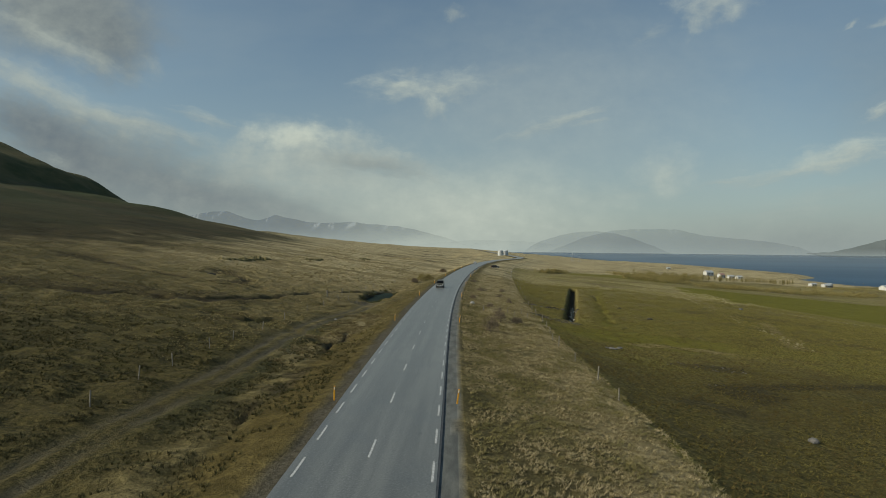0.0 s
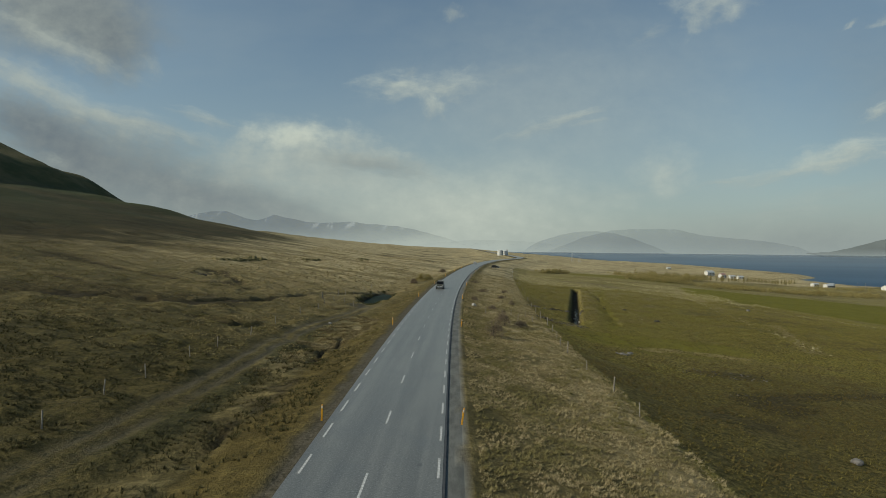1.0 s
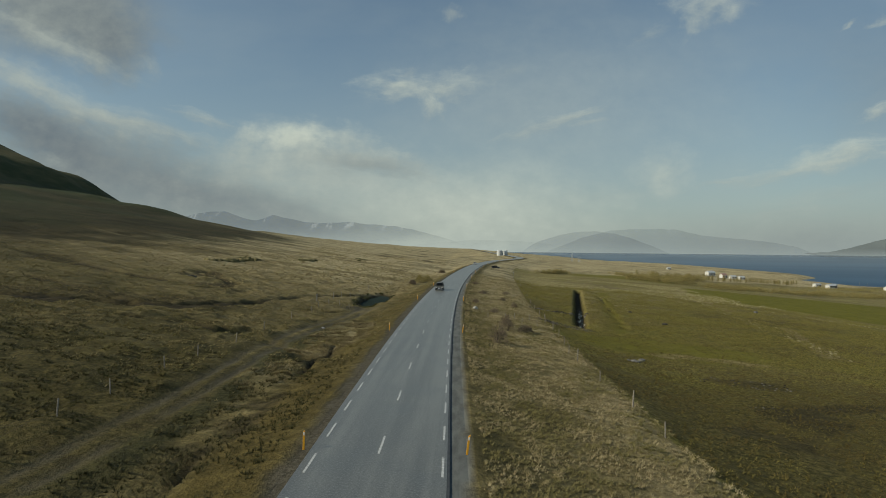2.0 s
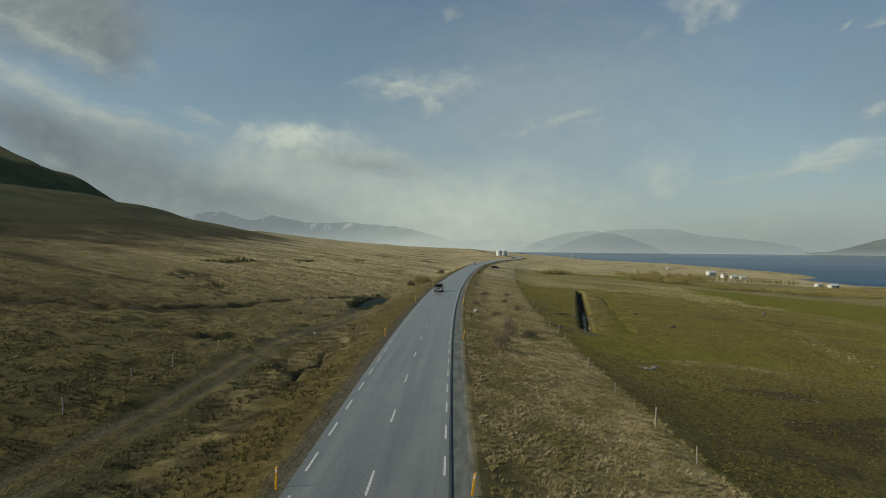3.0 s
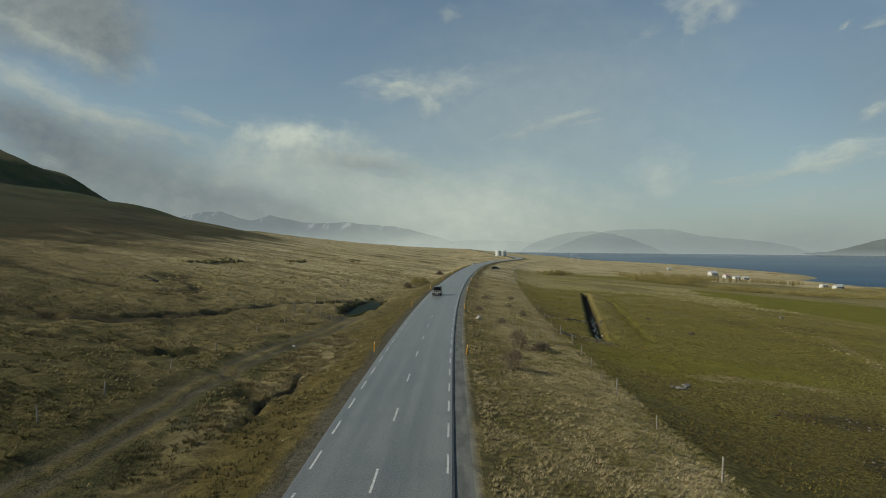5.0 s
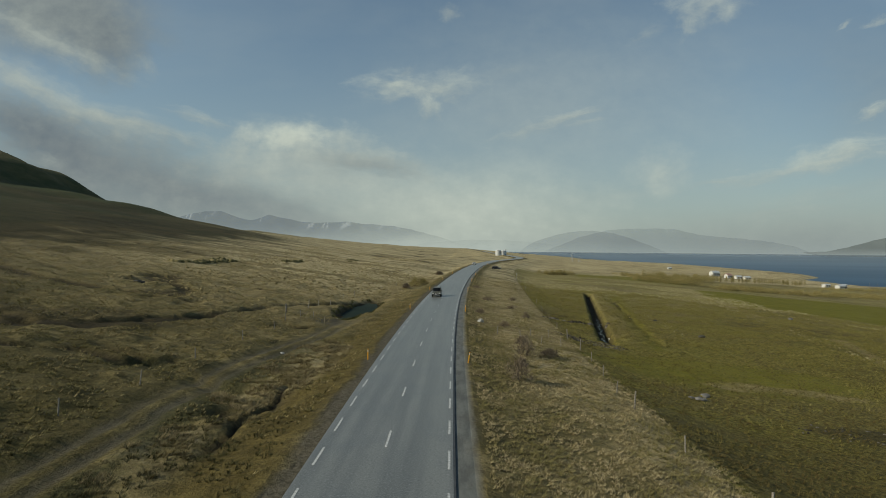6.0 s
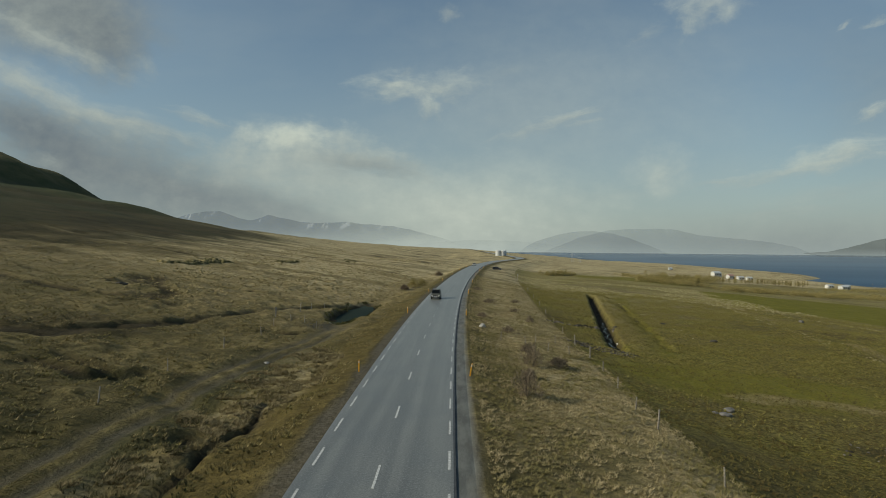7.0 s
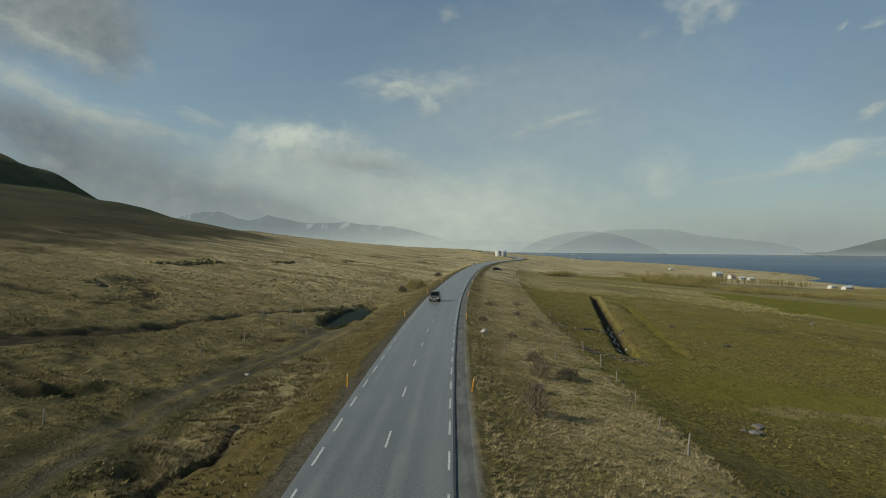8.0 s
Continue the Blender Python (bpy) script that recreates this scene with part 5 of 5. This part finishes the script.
def pole(x, y, h, label):
    ob = new("pole")
    bm = bmesh.new()
    bmesh.ops.create_cone(bm, cap_ends=True, segments=8, radius1=0.14, radius2=0.1, depth=h)
    for v in bm.verts:
        v.co.z += h / 2 - 0.4
    part("shaft", bm, M_WOOD, ob)
    bm = bmesh.new()
    box(bm, 0.5, 0.16, 0.5, 0, -0.1, h - 1.1)
    part("head", bm, M_PALE, ob, "pale box on the top")
    ob.matrix_basis = on_ground(x, y, 0, 0)
    return tagged(ob, label, "pole", "poles")


pole(408, 647, 6.5, "thin pole with a pale head near the shore")
pole(425, 660, 6.5, "thin pole with a pale head near the shore")
pole(21.4, 287.0, 3.2, "pale gate pole at the corner of the meadow")

# ---- shrubs and trees ----


def twig_cloud(rnd, n, rx, rz, base, size, upward, slim=0.16):
    """Slim triangles that fan out of a bush; arrays of verts and faces."""
    ang = rnd.uniform(0, 2 * np.pi, n)
    el = rnd.uniform(0.0, 1.0, n) ** 0.8
    turn_a, turn_b = rnd.uniform(0, 6.28, 2)
    lobe = 1 + 0.28 * np.sin(2 * ang + turn_a) + 0.20 * np.sin(5 * ang + turn_b)
    rad = np.sqrt(rnd.uniform(0.02, 1.0, n)) * np.sqrt(np.maximum(1 - el ** 1.8, 0.02)) * lobe
    crown_z = base + rz * el * (0.8 + 0.25 * np.sin(3 * ang + turn_b))
    p = np.stack([np.cos(ang) * rx * rad, np.sin(ang) * rx * rad, crown_z], -1)
    d = np.stack([np.cos(ang) * (1 - upward), np.sin(ang) * (1 - upward), np.full(n, upward)], -1) + rnd.normal(0, 0.35, (n, 3))
    d /= np.linalg.norm(d, axis=1, keepdims=True)
    side_v = np.cross(d, rnd.normal(0, 1, (n, 3)))
    side_v /= np.linalg.norm(side_v, axis=1, keepdims=True) + 1e-6
    ln = size * rnd.uniform(0.6, 1.5, (n, 1))
    v = np.stack([p - side_v * ln * slim, p + side_v * ln * slim, p + d * ln], 1)
    return v.reshape(-1, 3)


M_TWIG = lump_material("bare_brown_twigs", (0.125, 0.098, 0.068), (0.27, 0.222, 0.158))
M_WILLOW = lump_material("budding_willow", (0.18, 0.155, 0.055), (0.40, 0.34, 0.15))
M_BARK = plain("grey_brown_bark", (0.07, 0.055, 0.04), (0.14, 0.115, 0.09), 6, 0.95)


def shrub(x, y, r, h, mat, label, seed, n=1300):
    rnd = np.random.RandomState(seed)
    ob = new("shrub")
    bm = bmesh.new()
    for k in range(7):
        a = rnd.uniform(0, 6.28)
        tip = Vector((math.cos(a) * r * 0.7, math.sin(a) * r * 0.7, h * rnd.uniform(0.6, 0.95)))
        root = Vector((math.cos(a) * 0.1, math.sin(a) * 0.1, -0.1))
        q = [bm.verts.new(root + Vector((math.cos(b) * 0.03, math.sin(b) * 0.03, 0))) for b in (0, 2.1, 4.2)]
        t = bm.verts.new(tip)
        for i in range(3):
            bm.faces.new((q[i], q[(i + 1) % 3], t))
    part("stem", bm, M_BARK, ob, "bare stems")
    v = twig_cloud(rnd, n, r, h * 0.8, 0.02, 0.36, 0.72, 0.05)
    tw = new("crown", array_mesh("crown", v, np.arange(len(v)).reshape(-1, 3), mat))
    tw.parent = ob
    tagged(tw, kind="stuff")
    ob.matrix_basis = on_ground(x, y, 0, 0)
    return tagged(ob, label, "shrub", "shrubs on the verge and heath")


for k, (x, y, r, h, n) in enumerate(((3.3, 81.8, 1.15, 2.4, 850), (5.2, 95.3, 1.3, 2.6, 900), (4.2, 89.0, 0.7, 0.9, 500), (8.0, 96.9, 1.2, 1.1, 900), (4.6, 118.1, 1.0, 0.9, 500), (1.4, 131.0, 1.0, 0.8, 500), (5.6, 103.0, 0.9, 1.1, 600), (3.8, 160.0, 1.4, 0.9, 700), (9.6, 136.0, 0.8, 1.3, 400), (8.2, 150.0, 1.0, 0.8, 400), (10.2, 172.0, 1.1, 0.9, 400), (2.2, 190.0, 1.5, 0.9, 500))):
    shrub(x, y, r, h, M_TWIG, "leafless brown shrub on the dry verge", 60 + k, n)
for k, (x, y, r, h) in enumerate(((-15.6, 205.5, 2.0, 3.2), (-13.6, 212.0, 1.7, 2.6), (-11.0, 273.2, 1.5, 1.9), (-17.2, 197.0, 1.3, 1.5))):
    shrub(x, y, r, h, M_WILLOW if k < 2 else M_TWIG, "low tangled willow shrub beside the road bank", 80 + k, 2600)


def thicket(name, spots, mat, label, seed, per=260):
    """A belt of bushes grown into one another."""
    rnd = np.random.RandomState(seed)
    out = []
    for x, y, r, h in spots:
        v = twig_cloud(rnd, per, r, h, 0.0, 0.30 * math.sqrt(max(h, 0.6)), 0.6)
        v += np.array([x, y, low_z(x, y)])
        out.append(v)
    v = np.concatenate(out)
    return tagged(new(name, array_mesh(name, v, np.arange(len(v)).reshape(-1, 3), mat)), label, "bushes", kind="stuff")


def belt(a, b, n, wide, r, h, seed):
    rnd = random.Random(seed)
    return [(a[0] + (b[0] - a[0]) * t + rnd.gauss(0, wide), a[1] + (b[1] - a[1]) * t + rnd.gauss(0, wide), r * rnd.uniform(0.6, 1.4), h * rnd.uniform(0.5, 1.3)) for t in [rnd.random() for _ in range(n)]]


thicket("bushes", belt((50, 396), (66, 412), 26, 1.8, 2.0, 2.6, 1), M_WILLOW, "brown-green willow bushes beside the far field", 91)
thicket("bushes", belt((118, 478), (124, 433), 30, 3.5, 2.6, 2.6, 2) + belt((128, 448), (190, 512), 80, 5.5, 3.2, 4.6, 3), M_WILLOW, "bare willow thicket below the fields", 92)
thicket("bushes", belt((148, 382), (235, 432), 110, 4.0, 2.6, 2.6, 4) + belt((235, 432), (330, 500), 80, 5.0, 2.8, 3.0, 5), M_WILLOW, "straggling belt of budding bushes along the field", 93)
thicket("bushes", belt((108, 402), (150, 408), 46, 3.5, 2.6, 3.2, 7), M_WILLOW, "brown willow bushes at the edge of the meadow", 95)
thicket("bushes", belt((300, 560), (420, 640), 50, 7.0, 3.0, 2.2, 6), M_WILLOW, "low bushes round the shore farm", 94, 180)


def young_tree(seed):
    rnd = np.random.RandomState(seed)
    ob = new("young_tree")
    bm = bmesh.new()
    bmesh.ops.create_cone(bm, cap_ends=True, segments=7, radius1=0.12, radius2=0.03, depth=5.0)
    for v in bm.verts:
        v.co.z += 2.4
        v.co.x += 0.08 * math.sin(v.co.z)
    for k in range(8):
        a, z = rnd.uniform(0, 6.28), rnd.uniform(1.2, 4.0)
        q = [bm.verts.new((0.02 * math.cos(b), 0.02 * math.sin(b), z + 0.04 * math.sin(b * 2))) for b in (0, 2.1, 4.2)]
        t = bm.verts.new((math.cos(a) * 0.9, math.sin(a) * 0.9, z + 0.8))
        for i in range(3):
            bm.faces.new((q[i], q[(i + 1) % 3], t))
    part("trunk", bm, M_BARK, ob)
    v = twig_cloud(rnd, 520, 1.15, 4.4, 0.7, 0.34, 0.75)
    cr = new("crown", array_mesh("crown", v, np.arange(len(v)).reshape(-1, 3), M_WILLOW))
    cr.parent = ob
    tagged(cr, kind="stuff")
    return tagged(ob, "slim budding tree in a windbreak row", "tree", "windbreak trees")


rnd = random.Random(77)
kinds = [young_tree(500 + k) for k in range(3)]
for k in range(54):
    t = k / 53
    x, y = 165 + 172 * t + rnd.gauss(0, 1.0), 500 + 138 * t + rnd.gauss(0, 1.2) - 14 * math.sin(t * 3.1)
    m = pose(x, y, low_z(x, y), 0, 0, rnd.uniform(0, 360))
    if k < 3:
        kinds[k].matrix_basis = m
    else:
        copy_thing(kinds[k % 3], m)

# ---- grass ----


def grass(name, pts, tall, blades, mat, label, seed, lean=0.6, width=0.05):
    """Tufts of leaning blades, each a slim triangle."""
    rnd = np.random.RandomState(seed)
    n = len(pts)
    z = height(pts[:, 0], pts[:, 1]) - 0.03
    base = np.stack([pts[:, 0], pts[:, 1], z], -1)[:, None, :]
    size = rnd.uniform(0.6, 1.25, (n, 1)) * tall
    ang = rnd.uniform(0, 2 * np.pi, (n, blades))
    rad = rnd.uniform(0.02, 0.35, (n, blades)) * size
    root = np.stack([np.cos(ang) * rad, np.sin(ang) * rad, np.zeros_like(ang)], -1) + base
    out = rnd.uniform(0.25, 1.0, (n, blades)) * size * lean
    wind = np.stack([0.25 * size, 0.1 * size, 0 * size], -1)
    tip = root + np.stack([np.cos(ang) * out, np.sin(ang) * out, size * rnd.uniform(0.6, 1.1, (n, blades))], -1) + wind
    w = (width * rnd.uniform(0.7, 1.5, (n, blades)) * (0.5 + size / tall * 0.5))[..., None]
    across = np.stack([-np.sin(ang), np.cos(ang), np.zeros_like(ang)], -1) * w
    v = np.stack([root - across, root + across, tip], 2).reshape(-1, 3)
    f = np.arange(len(v)).reshape(-1, 3)
    return tagged(new(name, array_mesh(name, v, f, mat)), label, "grass", kind="stuff")


def blade_material(name, a, b, c):
    m = Mat(name, 0.85, 0, 0.15)
    patch = m.noise(0.22, 5, 0.65)
    col = m.mix(m.island(), a, b)
    col = m.mix(m.math("MULTIPLY", m.ramp(patch, 0.44, 0.58), 0.75), col, c)
    m.colour(m.mix(m.math("MULTIPLY", m.ramp(m.noise(0.9, 3, 0.6), 0.48, 0.62), 0.45), col, tuple(0.55 * k for k in c)))
    return m.m


M_DRY = blade_material("dry_grass", (0.24, 0.195, 0.09), (0.50, 0.42, 0.25), (0.165, 0.148, 0.046))
M_HEATH = blade_material("heath_grass", (0.145, 0.118, 0.048), (0.42, 0.345, 0.172), (0.19, 0.166, 0.057))
# dark olive copy of the heath grass, with shade put into its colour
M_SHADED_HEATH = blade_material("shaded_heath_grass", (0.046, 0.043, 0.017), (0.150, 0.130, 0.056), (0.055, 0.055, 0.020))
M_GREEN = blade_material("meadow_grass", (0.068, 0.060, 0.014), (0.200, 0.170, 0.052), (0.108, 0.080, 0.029))


def side(x, y):
    return x - road_x(y)


def thin(y, near, far, seed):
    """Keeps fewer tufts farther off."""
    return np.random.RandomState(seed).rand(len(y)) < np.clip(near / np.maximum(y - far, 1.0), 0, 1) ** 1.2


verge = spread(110000, -2, 24, 18, 260, lambda x, y: (side(x, y) > 5.2) & (side(x, y) < 18.9 + 0.01 * y) & (fbm(x, y, 1.6, 2) > -0.45) & thin(y, 60, 25, 1), 21)
grass("verge_grass", verge, 0.19, 11, M_DRY, "pale dry grass tufts on the road verge", 31, 1.2, 0.016)
left = spread(200000, -110, -8, 18, 260, lambda x, y: (side(x, y) < -5.6) & ((np.abs(side(x, y) - track_s(y)) > 1.9) | (y > 128)) & (gully(x, y, side(x, y)) < 0.3) & (stream(x, y) < 0.4) & (scars(x, y) < 0.3) & (pond(x, y) < 0.3) & (fbm(x, y, 2.2, 2) > -0.2) & thin(y - 0.35 * (x + 12), 60, 25, 2), 22)
# tufts nearer than this take the copy with painted shade
shade_y = 63 + 16 * fbm(left[:, 0], left[:, 1], 12, 3) + np.random.RandomState(61).normal(0, 6, len(left))
grass("heath_grass", left[left[:, 1] > shade_y], 0.20, 8, M_HEATH, "brown grass tussocks covering the heath", 32, 1.2, 0.022)
grass("shaded_heath_grass", left[left[:, 1] <= shade_y], 0.22, 8, M_SHADED_HEATH, "dark olive tussocks on the near heath, darkened for shade", 36, 1.2, 0.022)
meadow = spread(160000, 10, 110, 22, 260, lambda x, y: (side(x, y) > 18.8 + 0.01 * y) & (along(x, y, *DITCH)[0] > 1.7) & (fbm(x, y, 5, 3) > -0.32) & thin(y + 0.3 * x, 56, 25, 3), 23)
grass("meadow_grass", meadow, 0.16, 7, M_GREEN, "short green meadow grass in tufts", 33, 1.0, 0.028)
tussocks = spread(80000, 16, 125, 70, 275, lambda x, y: (side(x, y) > 21.5) & (np.random.RandomState(6).rand(len(y)) < smoothstep(72, 135, y + 10 * fbm(x, y, 15, 2))) & (along(x, y, *DITCH)[0] > 2.2) & (fbm(x, y, 4, 3) > -0.15) & ~((x > 94 + 0.25 * (y - 259)) & (y > 259 - 1.36 * (x - 94))) & (np.hypot((x - 31) / 15, (y - 108) / 9) > 1), 24)
grass("meadow_tussocks", tussocks, 0.24, 6, blade_material("tussock_grass", (0.115, 0.103, 0.022), (0.33, 0.29, 0.105), (0.195, 0.175, 0.046)), "uneven olive and straw tussocks in the meadow", 34, 1.1, 0.042)
M_BLEACHED = blade_material("bleached_grass", (0.15, 0.122, 0.056), (0.36, 0.30, 0.17), (0.19, 0.155, 0.07))
pale_spots = spread(26000, -24, -10, 36, 106, lambda x, y: ((np.hypot((x + 17.2) / 3.6, (y - 86) / 16) + 0.5 * fbm(x, y, 5, 3) < 1) | (np.hypot((x + 17.8) / 2.2, (y - 62) / 6) + 0.6 * fbm(x, y, 4, 3) < 0.8)) & (np.abs(side(x, y) - track_s(y)) > 1.6) & (gully(x, y, side(x, y)) < 0.2) & (fbm(x, y, 1.4, 2) > -0.15), 25)
grass("bleached_tussocks", pale_spots, 0.26, 10, M_BLEACHED, "bleached straw tussocks beside the farm track", 35, 1.2, 0.02)
sedge = spread(5000, -27, -15, 120, 164, lambda x, y: (pond(x, y) > 0.12) & (pond(x, y) < 0.92) & (fbm(x, y, 2.5, 3) > -0.12 + 0.5 * pond(x, y)), 26)
grass("sedge", sedge, 0.42, 9, blade_material("pond_sedge", (0.045, 0.050, 0.018), (0.15, 0.14, 0.055), (0.07, 0.075, 0.028)), "dark green sedge growing round the pond", 37, 0.9, 0.03)
